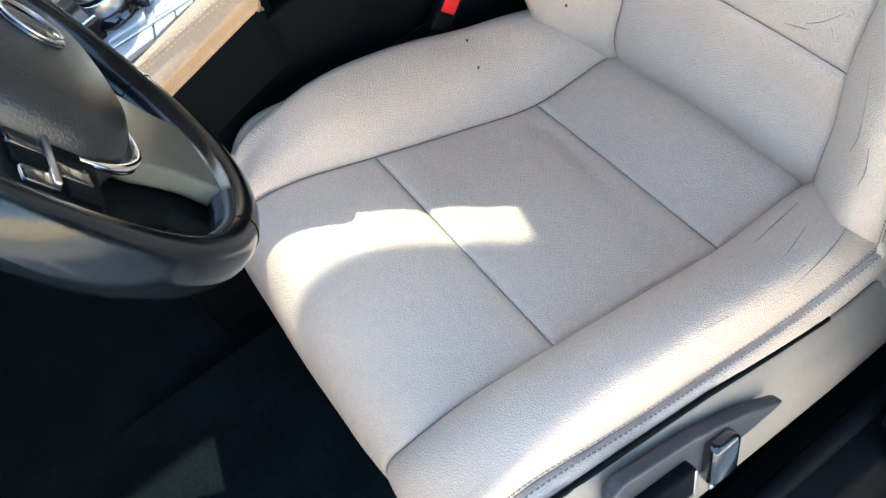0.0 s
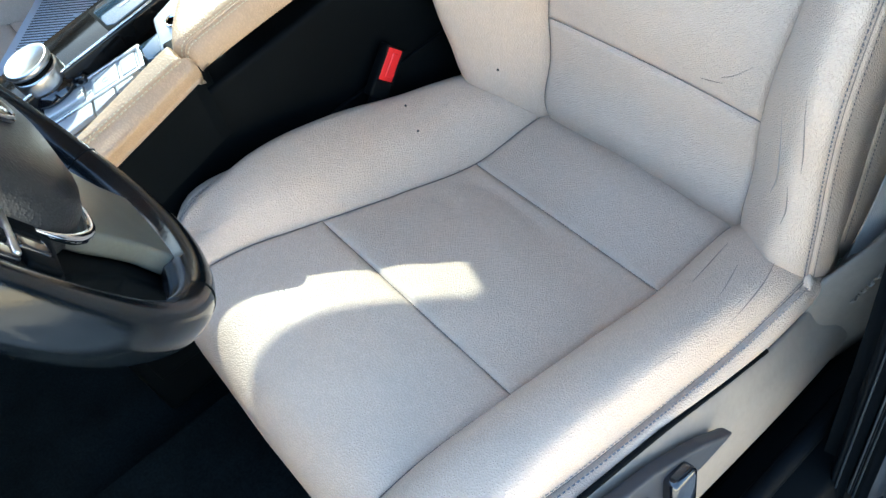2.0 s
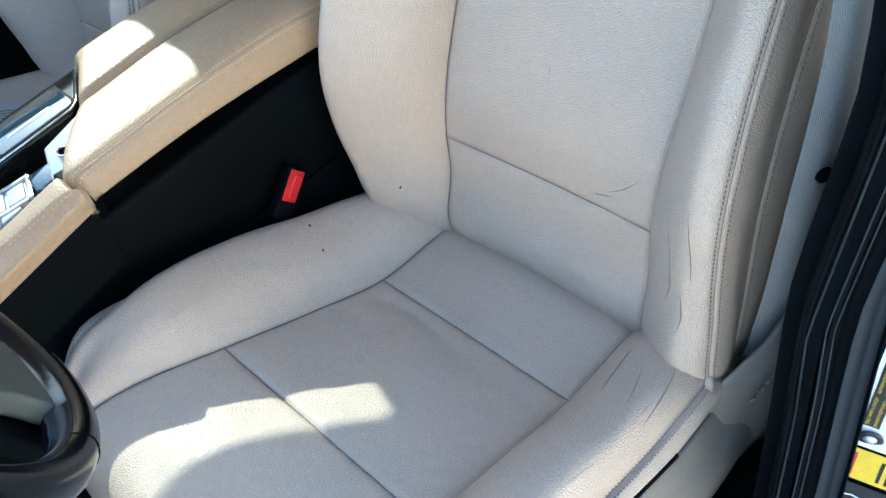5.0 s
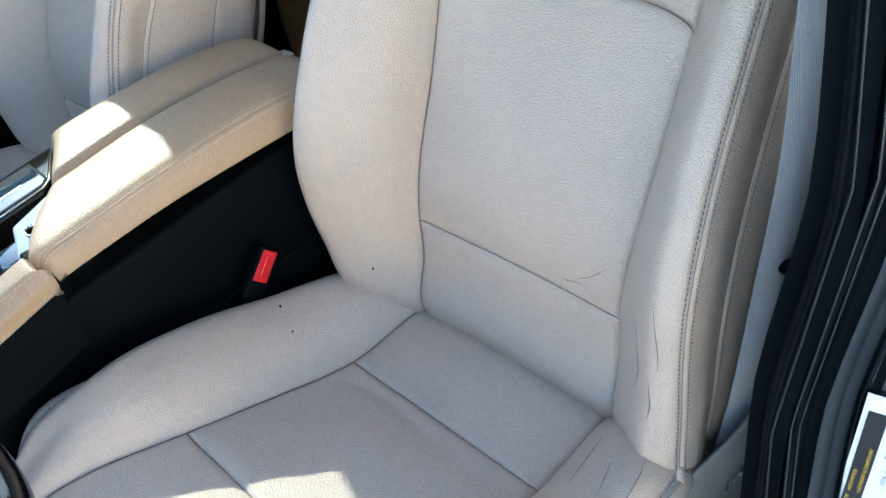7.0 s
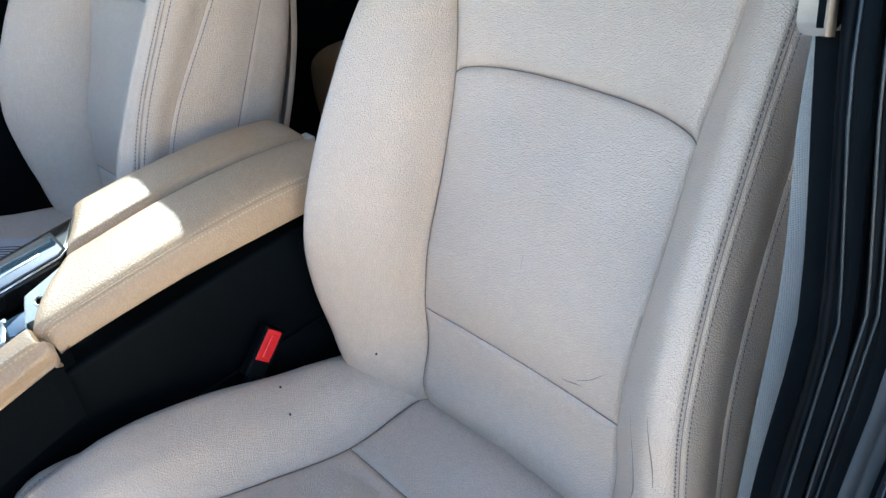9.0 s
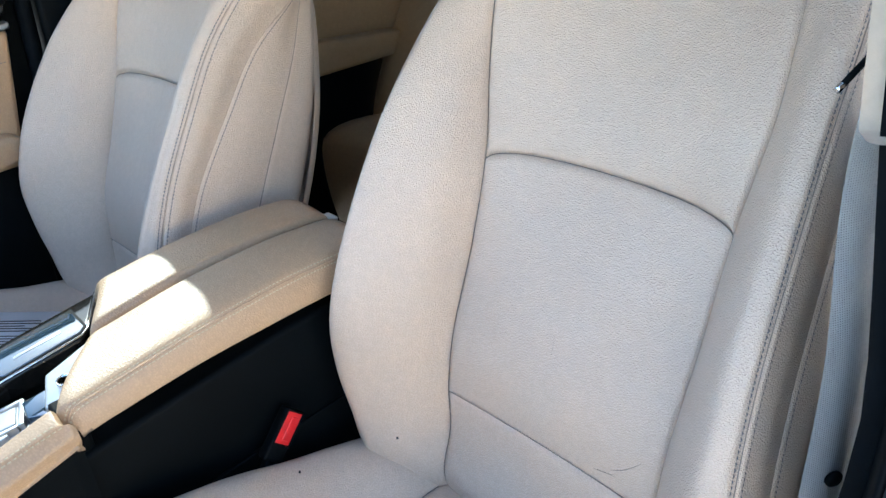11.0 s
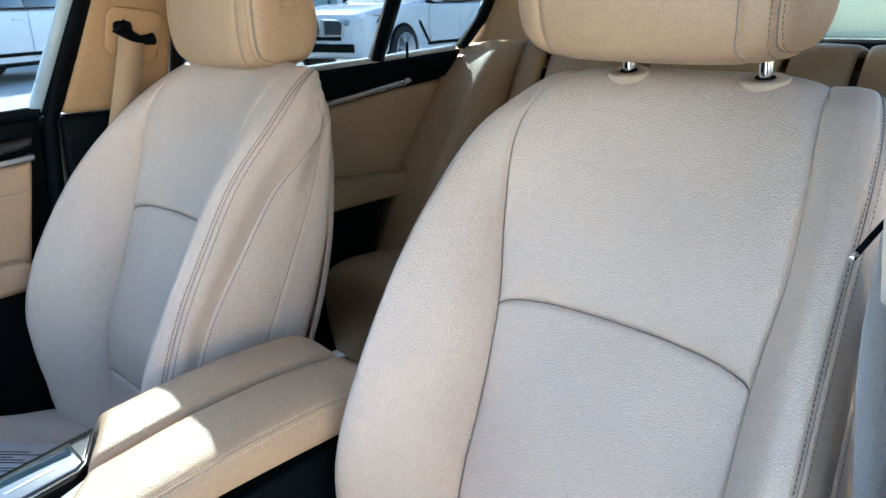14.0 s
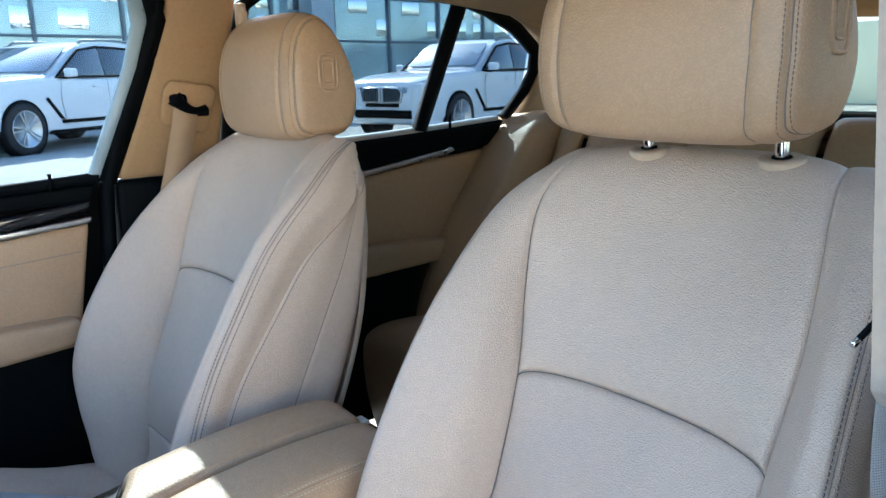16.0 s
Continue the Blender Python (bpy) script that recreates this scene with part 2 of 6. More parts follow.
def edge_dist(g):
    """Distance of every grid point from the grid's four borders, along the surface: top, bottom, left, right."""
    r = np.linalg.norm(np.diff(g, axis=0), axis=2)
    c = np.linalg.norm(np.diff(g, axis=1), axis=2)
    z = lambda a, ax: np.concatenate([np.zeros_like(np.take(a, [0], ax)), np.cumsum(a, ax)], ax)
    rr, cc = z(r, 0), z(c, 1)
    return rr, rr[-1:] - rr, cc, cc[:, -1:] - cc


def tucked(g, sides="tblr", depth=0.005, width=0.006, puff=0.0, pw=0.04, sign=1, into=None):
    """Pulls the borders of a panel in, as at a sewn seam, and puffs its middle."""
    n = normals(g) * sign
    d = dict(zip("tblr", edge_dist(g)))
    dist = np.min([d[s] for s in sides], axis=0)
    pull = depth * np.exp(-(dist / width) ** 2)
    way = n if into is None else np.broadcast_to(np.asarray(into, float), n.shape)
    return g + n * (puff * (1 - np.exp(-dist / pw)))[..., None] - way * pull[..., None], n


def grid_geo(g, close=False):
    r, c, _ = g.shape
    v = g.reshape(-1, 3)
    f = [(i * c + j, i * c + j + 1, (i + 1) * c + j + 1, (i + 1) * c + j) for i in range(r - 1) for j in range(c - 1)]
    if close:
        f += [(i * c + c - 1, i * c, (i + 1) * c, (i + 1) * c + c - 1) for i in range(r - 1)]
    return v, f


def shell(g, n, thick=0.012, sign=1):
    """A panel with its edges turned in: the grid plus a rim going inward."""
    r, c, _ = g.shape
    v = list(g.reshape(-1, 3))
    _, f = grid_geo(g)
    ring = [(0, j) for j in range(c)] + [(i, c - 1) for i in range(1, r)] + [(r - 1, j) for j in range(c - 2, -1, -1)] + [(i, 0) for i in range(r - 2, 0, -1)]
    base = len(v)
    for i, j in ring:
        v.append(g[i, j] - sign * n[i, j] * thick)
    m = len(ring)
    for k in range(m):
        a, b = ring[k], ring[(k + 1) % m]
        f.append((a[0] * c + a[1], base + k, base + (k + 1) % m, b[0] * c + b[1]))
    return v, f


def joined(*geos):
    v, f = [], []
    for a, b in geos:
        o = len(v)
        v += list(a)
        f += [tuple(i + o for i in q) for q in b]
    return v, f


def inset(g, n, d, last=True):
    """The line on a panel at distance d from its first or last column, with its normals."""
    if last:
        g, n = g[:, ::-1], n[:, ::-1]
    way = np.concatenate([np.zeros((len(g), 1)), np.cumsum(np.linalg.norm(np.diff(g, axis=1), axis=2), axis=1)], axis=1)
    pick = lambda a: np.array([[np.interp(d, way[i], a[i, :, k]) for k in range(3)] for i in range(len(a))])
    return pick(g), pick(n)


def stitches(line, norm, step=0.0054, long=0.0038, wide=0.0015, high=0.0011):
    """Single thread stitches along a line on a surface."""
    line, norm = np.asarray(line), np.asarray(norm)
    seg = np.linalg.norm(np.diff(line, axis=0), axis=1)
    s = np.r_[0, np.cumsum(seg)]
    v, f = [], []
    for k in range(int(s[-1] / step)):
        mid = (k + 0.5) * step
        at = [np.interp([mid - long / 2, mid, mid + long / 2], s, line[:, a]) for a in range(3)]
        at = np.array(at).T
        nn = np.array([np.interp(mid, s, norm[:, a]) for a in range(3)])
        d = at[2] - at[0]
        d /= np.linalg.norm(d) + 1e-9
        side = np.cross(d, nn)
        o = len(v)
        for e, q in ((0, 0.3), (1, 1.0), (2, 0.3)):
            for w in (-1, 1):
                v.append(at[e] + side * w * wide / 2 + nn * high * q)
        f += [(o, o + 1, o + 3, o + 2), (o + 2, o + 3, o + 5, o + 4)]
    return v, f


def tube(path, radius, sides=8, closed=False, flat=1.0):
    """A round cord along a path; radius may be a list."""
    p = np.asarray(path, float)
    n = len(p)
    rad = np.broadcast_to(np.asarray(radius, float), (n,))
    t = np.gradient(p, axis=0)
    if closed:
        t = np.roll(p, -1, 0) - np.roll(p, 1, 0)
    t /= np.linalg.norm(t, axis=1, keepdims=True)
    up = np.array([0.03, 0.05, 1.0])
    if abs(t[:, 2]).mean() > 0.8:
        up = np.array([1.0, 0.05, 0.02])
    a = np.cross(t, up)
    a /= np.linalg.norm(a, axis=1, keepdims=True)
    b = np.cross(a, t)
    v, f = [], []
    for i in range(n):
        for k in range(sides):
            q = 2 * math.pi * k / sides
            v.append(p[i] + rad[i] * (math.cos(q) * a[i] + flat * math.sin(q) * b[i]))
    for i in range(n if closed else n - 1):
        j = (i + 1) % n
        for k in range(sides):
            l = (k + 1) % sides
            f.append((i * sides + k, j * sides + k, j * sides + l, i * sides + l))
    if not closed:
        f += [tuple(range(sides)), tuple(range((n - 1) * sides, n * sides))[::-1]]
    return v, f


def box(lo, hi, bevel=0.0, m=None, seg=2):
    """A box with rounded edges between two corners, turned by m."""
    bm = bmesh.new()
    lo, hi = Vector(lo), Vector(hi)
    bmesh.ops.create_cube(bm, size=1, matrix=Matrix.Translation((lo + hi) / 2) @ Matrix.Diagonal((*(hi - lo), 1)))
    if bevel:
        bmesh.ops.bevel(bm, geom=bm.edges[:], offset=bevel, segments=seg, affect="EDGES", profile=0.6)
    if m is not None:
        bmesh.ops.transform(bm, matrix=m, verts=bm.verts)
    return bm


def prism(outline, frm, to, bevel=0.0, seg=2):
    """A slab: the outline (3D points) moved from frm to to (offset vectors), edges rounded."""
    bm = bmesh.new()
    a = [bm.verts.new(Vector(p) + Vector(frm)) for p in outline]
    face = bm.faces.new(a)
    r = bmesh.ops.extrude_face_region(bm, geom=[face])
    bmesh.ops.translate(bm, vec=Vector(to) - Vector(frm), verts=[q for q in r["geom"] if isinstance(q, bmesh.types.BMVert)])
    bmesh.ops.recalc_face_normals(bm, faces=bm.faces)
    if bevel:
        bmesh.ops.bevel(bm, geom=bm.edges[:], offset=bevel, segments=seg, affect="EDGES", profile=0.6, clamp_overlap=True)
    return bm


def lathe(profile, m, sides=32, closed=False):
    """Turns (radius, height) pairs about z, placed by m."""
    v, f = [], []
    for r, h in profile:
        for k in range(sides):
            q = 2 * math.pi * k / sides
            v.append(m @ Vector((r * math.cos(q), r * math.sin(q), h)))
    n = len(profile)
    for i in range(n - 1):
        for k in range(sides):
            l = (k + 1) % sides
            f.append((i * sides + k, i * sides + l, (i + 1) * sides + l, (i + 1) * sides + k))
    if profile[0][0] > 1e-5:
        f.append(tuple(range(sides))[::-1])
    if profile[-1][0] > 1e-5:
        f.append(tuple(range((n - 1) * sides, n * sides)))
    return v, f


# ---- front seats ----
# backrest centre line: y, z, panel half-width, bolster peak x and lift, outer seam x and lift, rear edge x and lift
BACK = [
    (0.040, 0.440, 0.150, 0.205, 0.020, 0.235, 0.000, 0.232, -0.10),
    (0.006, 0.523, 0.152, 0.214, 0.052, 0.249, 0.030, 0.244, -0.10),
    (0.026, 0.590, 0.150, 0.222, 0.086, 0.253, 0.064, 0.250, -0.10),
    (0.033, 0.655, 0.149, 0.226, 0.100, 0.255, 0.080, 0.254, -0.09),
    (0.042, 0.735, 0.150, 0.228, 0.110, 0.256, 0.092, 0.256, -0.09),
    (0.084, 0.830, 0.155, 0.229, 0.121, 0.254, 0.108, 0.254, -0.09),
    (0.140, 0.931, 0.159, 0.228, 0.123, 0.251, 0.112, 0.250, -0.09),
    (0.186, 1.020, 0.160, 0.221, 0.108, 0.243, 0.098, 0.242, -0.08),
    (0.230, 1.105, 0.158, 0.208, 0.072, 0.229, 0.060, 0.228, -0.07),
    (0.262, 1.160, 0.150, 0.188, 0.030, 0.205, 0.014, 0.204, -0.06),
    (0.292, 1.186, 0.140, 0.168, 0.000, 0.182, -0.012, 0.182, -0.04),
    (0.320, 1.180, 0.130, 0.150, -0.003, 0.158, -0.010, 0.172, -0.02),
]
DEEP = [-0.17, -0.17, -0.17, -0.175, -0.18, -0.185, -0.168, -0.142, -0.108, -0.055, -0.03, -0.02]
INNER = [1, 1, 1, 0.95, 0.84, 0.73, 0.69, 0.68, 0.6, 0.4, 1, 1]
SOFT = [1, 1, 1, 1, 0.97, 0.92, 0.85, 0.76, 0.6, 0.4, 1, 1]
EDGE = [0, 0, 0, 0, -0.006, -0.006, 0.010, 0.025, 0.036, 0.020, 0.0, 0.0]
# differences of the two sides of a worn backrest: panel edge and bolster of the console side, panel edge of the door side
BACK_IN_W = [0, 0, 0, 0, -0.006, -0.011, -0.011, 0.007, 0.021, 0.028, 0.023, 0.015]
BACK_IN_P = [0.004, 0.012, 0.012, 0.011, 0.002, -0.006, -0.004, 0.002, 0.014, 0.012, 0.012, 0.010]
BACK_OUT_W = [0, 0, 0, 0, 0.004, 0.004, 0.004, 0.012, 0.011, 0.003, 0, 0]
# the same for the cushion: panel edge, bolster reach and bolster height of the console side, panel edge of the door side
SEAT_IN_W = [0, 0, 0, 0, 0.001, 0.016, 0.027, 0.028, 0.028, 0.028]
SEAT_IN_P = [0, 0.006, 0.016, 0.017, 0.013, 0.007, 0.005, 0.010, 0.008, 0.006]
SEAT_IN_F = [0, 0.002, 0.006, 0.003, -0.002, -0.014, -0.010, -0.004, 0, 0]
SEAT_OUT_W = [0, 0, 0, 0, -0.001, -0.008, -0.015, -0.026, -0.026, -0.024]
# cushion centre line: y, z, panel half-width, bolster peak x and lift, outer seam x and lift, lower edge x and drop
SEAT = [
    (0.070, 0.470, 0.150, 0.205, 0.010, 0.235, -0.005, 0.255, -0.05),
    (0.000, 0.503, 0.150, 0.220, 0.038, 0.257, 0.022, 0.276, -0.016),
    (-0.117, 0.507, 0.150, 0.228, 0.070, 0.258, 0.034, 0.278, -0.002),
    (-0.230, 0.545, 0.153, 0.230, 0.074, 0.258, 0.032, 0.278, 0.012),
    (-0.339, 0.585, 0.157, 0.228, 0.060, 0.257, 0.026, 0.278, 0.012),
    (-0.430, 0.604, 0.161, 0.224, 0.036, 0.251, 0.026, 0.276, 0.012),
    (-0.492, 0.596, 0.164, 0.216, 0.010, 0.242, -0.004, 0.264, -0.03),
    (-0.522, 0.560, 0.164, 0.206, -0.004, 0.230, -0.016, 0.244, -0.06),
    (-0.528, 0.500, 0.162, 0.200, -0.006, 0.222, -0.015, 0.228, -0.03),
    (-0.510, 0.430, 0.160, 0.196, -0.006, 0.215, -0.012, 0.218, -0.02),
]
# top rows of the side: the double seam and the rear edge, x y z
TOPS = [(9, (0.206, 0.286, 1.138), (0.207, 0.300, 1.108)), (10, (0.188, 0.304, 1.160), (0.190, 0.314, 1.124)), (11, (0.168, 0.318, 1.162), (0.168, 0.322, 1.138))]
TOP_DEEP = [0.020, 0.010, 0.003]
# how much slimmer the passenger backrest is on its console side: double seam, rear edge
SLIM = [(0.06, 0.05), (0.06, 0.05), (0.06, 0.05), (0.06, 0.05), (0.038, 0.042), (0.032, 0.042), (0.02, 0.034), (0.011, 0.016), (-0.006, 0.0), (0, 0), (0, 0), (0, 0)]
LIFT = np.array([0, -0.94, 0.34])
SUP = np.array([0, -0.25, 0.97])


def lean(z, amount):
    """The small sideways lean of a worn backrest."""
    return amount * float(np.interp(z, [0.44, 0.52, 0.655, 0.93, 1.1, 1.2], [0.012, 0.010, -0.004, -0.021, -0.026, -0.022]))


YIELD = [0, 0.3, 0.7, 1, 1, 1, 1, 0.9, 0.6, 0.2, 0, 0]


def back_net(sx, off, tilt, full=False, outer=1):
    """Half nets of the backrest for one side (sx = -1 or 1); outer is the side of the door."""
    bol, side, mid = [], [], []
    door = sx == outer
    for i, (y, z, w, px, pf, ox, of, rx, rf) in enumerate(BACK):
        k = 1 if full is True else (INNER if full == "inner" else SOFT)[i]
        pf, of = pf * k, of * k if of > 0 else of
        c = np.array([lean(z, tilt), y, z])
        at = lambda x, f: c + np.array([sx * x, 0, 0]) + LIFT * f + off
        wi, wo = w + BACK_IN_W[i], w + BACK_OUT_W[i]
        wl, wr = (wi, wo) if outer == 1 else (wo, wi)
        mid.append([c + np.array([q * (wl if q < 0 else wr), 0, 0]) + LIFT * l + off for q, l in ((-1, EDGE[i]), (-0.55, EDGE[i] * 0.25 - 0.004), (0, -0.006), (0.55, EDGE[i] * 0.25 - 0.004), (1, EDGE[i]))])
        if door:
            give = YIELD[i] if full is True else 0.0
            w, rise, crest = (wo, 0.40, 0.92) if full is True else (wo, 0.55, 1.0)
            px, ox, rx = px - 0.14 * pf * give, ox - 0.14 * max(of, 0) * give, rx - 0.10 * max(of, 0) * give
            pf, of = pf * (1 - 0.40 * give), of * (1 - 0.40 * give) if of > 0 else of
        else:
            w, px, ox, rx, rise, crest = wi, px + BACK_IN_P[i], ox + BACK_IN_P[i], rx + BACK_IN_P[i], 0.55, 1.0
        pk = pf * crest
        bol.append([at(w, EDGE[i]), at(w * 0.62 + px * 0.38, EDGE[i] * 0.45 + pf * rise), at(px, pk), at((px + ox) / 2 + 0.004, (pf * 0.62 + of * 0.38)), at(ox, of)])
        side.append([at(ox, of), at(ox + 0.003, of - 0.038), at(rx + 0.001, max(of - 0.075, DEEP[i] * 0.6 + 0.02))])
    return np.array(mid), np.array(bol), np.array(side)


def seat_net(sx, off, outer=1):
    bol, side, mid = [], [], []
    door = sx == outer
    for i, (y, z, w, px, pf, ox, of, lx, ld) in enumerate(SEAT):
        c = np.array([0, y, z])
        k = np.array([0, -0.25, 0.97]) if y > -0.45 else np.array([0, -0.8, 0.6])
        at = lambda x, f: c + np.array([sx * x, 0, 0]) + k * f + off
        wi, wo = w + SEAT_IN_W[i], w + SEAT_OUT_W[i]
        wl, wr = (wi, wo) if outer == 1 else (wo, wi)
        mid.append([c + np.array([q * (wl if q < 0 else wr), 0, 0]) + k * l + off for q, l in ((-1, 0.0), (-0.55, 0.0), (0, 0.002), (0.55, 0.0), (1, 0.0))])
        if door:
            w, lx = wo, lx - 0.009
        else:
            w, px, ox, lx, pf = wi, px + SEAT_IN_P[i], ox + SEAT_IN_P[i], lx + SEAT_IN_P[i] * 0.6, pf + SEAT_IN_F[i]
        bol.append([at(w, 0), at(w * 0.6 + px * 0.4, pf * 0.62 + 0.004), at(px, pf), at((px + ox) / 2 + 0.003, pf * 0.6 + of * 0.4 + 0.004), at(ox, of)])
        low = c + np.array([sx * lx, 0.02 if y < -0.45 else 0, ld]) + off
        side.append([at(ox, of), (at(ox, of) + low) / 2 + np.array([sx * 0.006, 0, 0]), low])
    return np.array(mid), np.array(bol), np.array(side)


def arch(g, lift, rows, which):
    """Bows one end row of a panel upward in its middle, fading into the panel."""
    n = len(g)
    out = g.copy()
    c = g.shape[1]
    x = np.linspace(-1, 1, c)
    bow = 1 - x ** 2
    along = np.gradient(g, axis=0)
    along /= np.linalg.norm(along, axis=2, keepdims=True)
    for i in range(n):
        u = i / (n - 1)
        k = u if which == "end" else 1 - u
        out[i] += along[i] * (lift * bow * k ** 1.5)[:, None]
    return out


def front_seat(name, off, outer, label, height=0.0, tilt=1.0, set_back=0.02):
    """One front seat; outer is the side of the door (1 or -1)."""
    off = np.array(off, float)
    seat = thing(name, (off[0], off[1] - 0.2, 0.30), label, "car seat", "front seats")
    thread, cords = [], []

    def panel(nm, net, r0, r1, nr, c0, c1, nc, sides="tblr", sg=1, m=LEATHER, lab="", bow=(), depth=0.0040, puff=0.004, width=0.0032, into=None, cord=""):
        g = surface(net, eased(r0, r1, nr, 0.85), eased(c0, c1, nc, 0.85))
        for lift, which in bow:
            g = arch(g, lift, nr, which)
        wob = np.array([[noise.noise(Vector(p) * 9.0) * 0.0022 + noise.noise(Vector(p) * 26.0 + Vector((5, 1, 2))) * 0.0007 for p in r] for r in g])
        dist = np.min([d for d in edge_dist(g)], axis=0)
        g = g + normals(g) * (wob * (1 - np.exp(-dist / 0.02)))[..., None]
        if nm == "middle_seat_panel":
            # soft wrinkles pressed into the worn middle of the cushion
            u, v = np.meshgrid(np.linspace(0, 1, g.shape[1]), np.linspace(0, 1, g.shape[0]))
            fold = 0
            for v0, bend, u0, u1, deep, wide in ((0.30, 0.16, 0.10, 0.62, 0.0030, 0.05), (0.52, 0.14, 0.05, 0.50, 0.0024, 0.045), (0.20, -0.05, 0.45, 0.90, 0.0016, 0.05), (0.72, 0.08, 0.15, 0.55, 0.0016, 0.05)):
                w = np.clip((u - u0) / (u1 - u0), 0, 1)
                fold = fold + deep * np.sin(math.pi * w) * np.exp(-((v - v0 + bend * np.sin(math.pi * w) * 0.8) / wide) ** 2)
            g = g - normals(g) * sg * fold[..., None]
        g, n = tucked(g, sides, depth, width, puff, 0.03, sg, into)
        part(nm, shell(g, n, 0.012), m, seat, lab)
        lines = {"l": g[:, 0], "r": g[:, -1], "e": g[-1]}
        for k in cord:
            cords.append(tube(lines[k] + np.asarray(into) * 0.0008, 0.00045, 5))
        return g, n

    mid, bl, sl = back_net(-1, off, tilt, False, outer)
    _, br, sr = back_net(1, off, tilt, True if outer == 1 else "inner", outer)
    # rows run upward, columns to +x: du x dv points backward, so the outside is its opposite
    panel("lumbar_panel", mid, 0.4, 2.84, 26, 0, 4, 36, sg=-1, into=LIFT, cord="lre")
    panel("backrest_panel", mid, 2.84, 5.92, 40, 0, 4, 40, sg=-1, bow=((0.022, "end"),), into=LIFT, cord="lre")
    panel("shoulder_panel", mid, 5.92, 11.0, 44, 0, 4, 40, sides="tlr", sg=-1, bow=((0.022, "start"),), depth=0.0055, puff=0.011, into=LIFT, cord="lr")
    for s, b, sd in ((-1, bl, sl), (1, br, sr)):
        sg = -1 if s == 1 else 1
        g, n = panel("backrest_bolster", b, 0.3, 11, 70, 0, 4, 34, sides="lr", sg=sg, into=LIFT, cord="r")
        nn = normals(g) * sg
        line, ln = inset(g, nn, 0.0052)
        thread.append(stitches(line[6:-8], ln[6:-8]))
        near = s == 1 and outer == -1
        if near:
            for i, (a, _) in enumerate(SLIM):
                sd[i][1] += LIFT * a * 0.4
                sd[i][2] += LIFT * a
        for i, q, e in TOPS:
            q = (q[0] + 0.022, *q[1:]) if near else q
            c = np.array([lean(BACK[i][1], tilt), 0, 0]) + off
            sd[i][1] = (sd[i][0] + c + np.array([s * q[0], q[1], q[2]])) / 2 + np.array([s * 0.003, 0, 0.004])
            sd[i][2] = c + np.array([s * q[0], q[1], q[2]])
        g2 = surface(sd, eased(0.3, 11, 60, 0.6), eased(0, 2, 16, 0.85))
        g2, n2 = tucked(g2, "lr", 0.006, 0.005, 0.006, 0.03, sg, LIFT)
        part("side_panel", shell(g2, n2, 0.01), LEATHER, seat)
        line, ln = inset(g2, n2, 0.0056, False)
        thread.append(stitches(line[5:-8], ln[5:-8]))
        # rear part of the side, then the wrap round to the shell
        flank, wrap = [], []
        for i, (y, z, w, px, pf, ox, of, rx, rf) in enumerate(BACK):
            of_ = sd[i][2]
            c = np.array([lean(z, tilt), y, z]) + off
            thin = SLIM[i][1] if near else 0.0
            a, b = of_, c + np.array([s * (rx - 0.002), 0, 0]) + LIFT * (DEEP[i] * 0.6 + thin)
            flank.append([a, (a + b) / 2 + np.array([s * 0.003, 0, 0]), b])
            if i > 8:
                e = TOPS[i - 9][2]
                e = (e[0] + 0.024, *e[1:]) if near else e
                b = c * (1, 0, 0) + off * (0, 1, 1) + np.array([s * e[0], e[1], e[2]])
                flank[-1] = [a, (a + b) / 2 + np.array([s * 0.003, 0, 0]), b]
                wrap.append([b, b + np.array([-s * 0.010, TOP_DEEP[i - 9] * 0.8, 0]), b + np.array([-s * 0.034, TOP_DEEP[i - 9], 0])])
                continue
            wrap.append([b, c + np.array([s * (rx - 0.010), 0, 0]) + LIFT * (DEEP[i] * 0.86 + thin * 0.4), c + np.array([s * rx * 0.84, 0, 0]) + LIFT * (DEEP[i] + thin * 0.4)])
        gf = surface(np.array(flank), eased(0.3, 11, 50), eased(0, 2, 14, 0.85))
        gf, nf = tucked(gf, "lr", 0.005, 0.005, 0.003, 0.03, sg, LIFT)
        part("flank_panel", shell(gf, nf, 0.008), LEATHER, seat)
        line, ln = inset(gf, nf, 0.0060, False)
        thread.append(stitches(line[4:-8], ln[4:-8]))
        cords.append(tube(gf[:, -1] + LIFT * 0.0012, 0.0009, 5))
        gw = surface(np.array(wrap), eased(0.2, 11, 40), eased(0, 2, 10))
        part("rear_side_panel", shell(gw, normals(gw) * sg, 0.008), LEATHER, seat)
    shell_rows = []
    for i, (y, z, w, px, pf, ox, of, rx, rf) in enumerate(BACK):
        c = np.array([lean(z, tilt), y, z]) + off
        if i > 8:
            e = TOPS[i - 9][2]
            shell_rows.append([np.array([c[0] + q * e[0] * 0.86, off[1] + e[1] + TOP_DEEP[i - 9] + b * 0.6, off[2] + e[2] + (1 - abs(q)) * t]) for (q, b), t in zip(((-1, 0), (-0.5, 0.012), (0, 0.016), (0.5, 0.012), (1, 0)), [(0, 0.02, 0.05)[i - 9]] * 5)])
            continue
        shell_rows.append([c + np.array([q * rx * 0.86, 0, 0]) + LIFT * (DEEP[i] - 0.002 - b) for q, b in ((-1, 0), (-0.5, 0.012), (0, 0.016), (0.5, 0.012), (1, 0))])
    gs = surface(np.array(shell_rows), eased(0, 11, 30), eased(0, 4, 16))
    part("back_shell", shell(gs, normals(gs), 0.01), LEATHER, seat)

    mid, bl, sl = seat_net(-1, off, outer)
    _, br, sr = seat_net(1, off, outer)
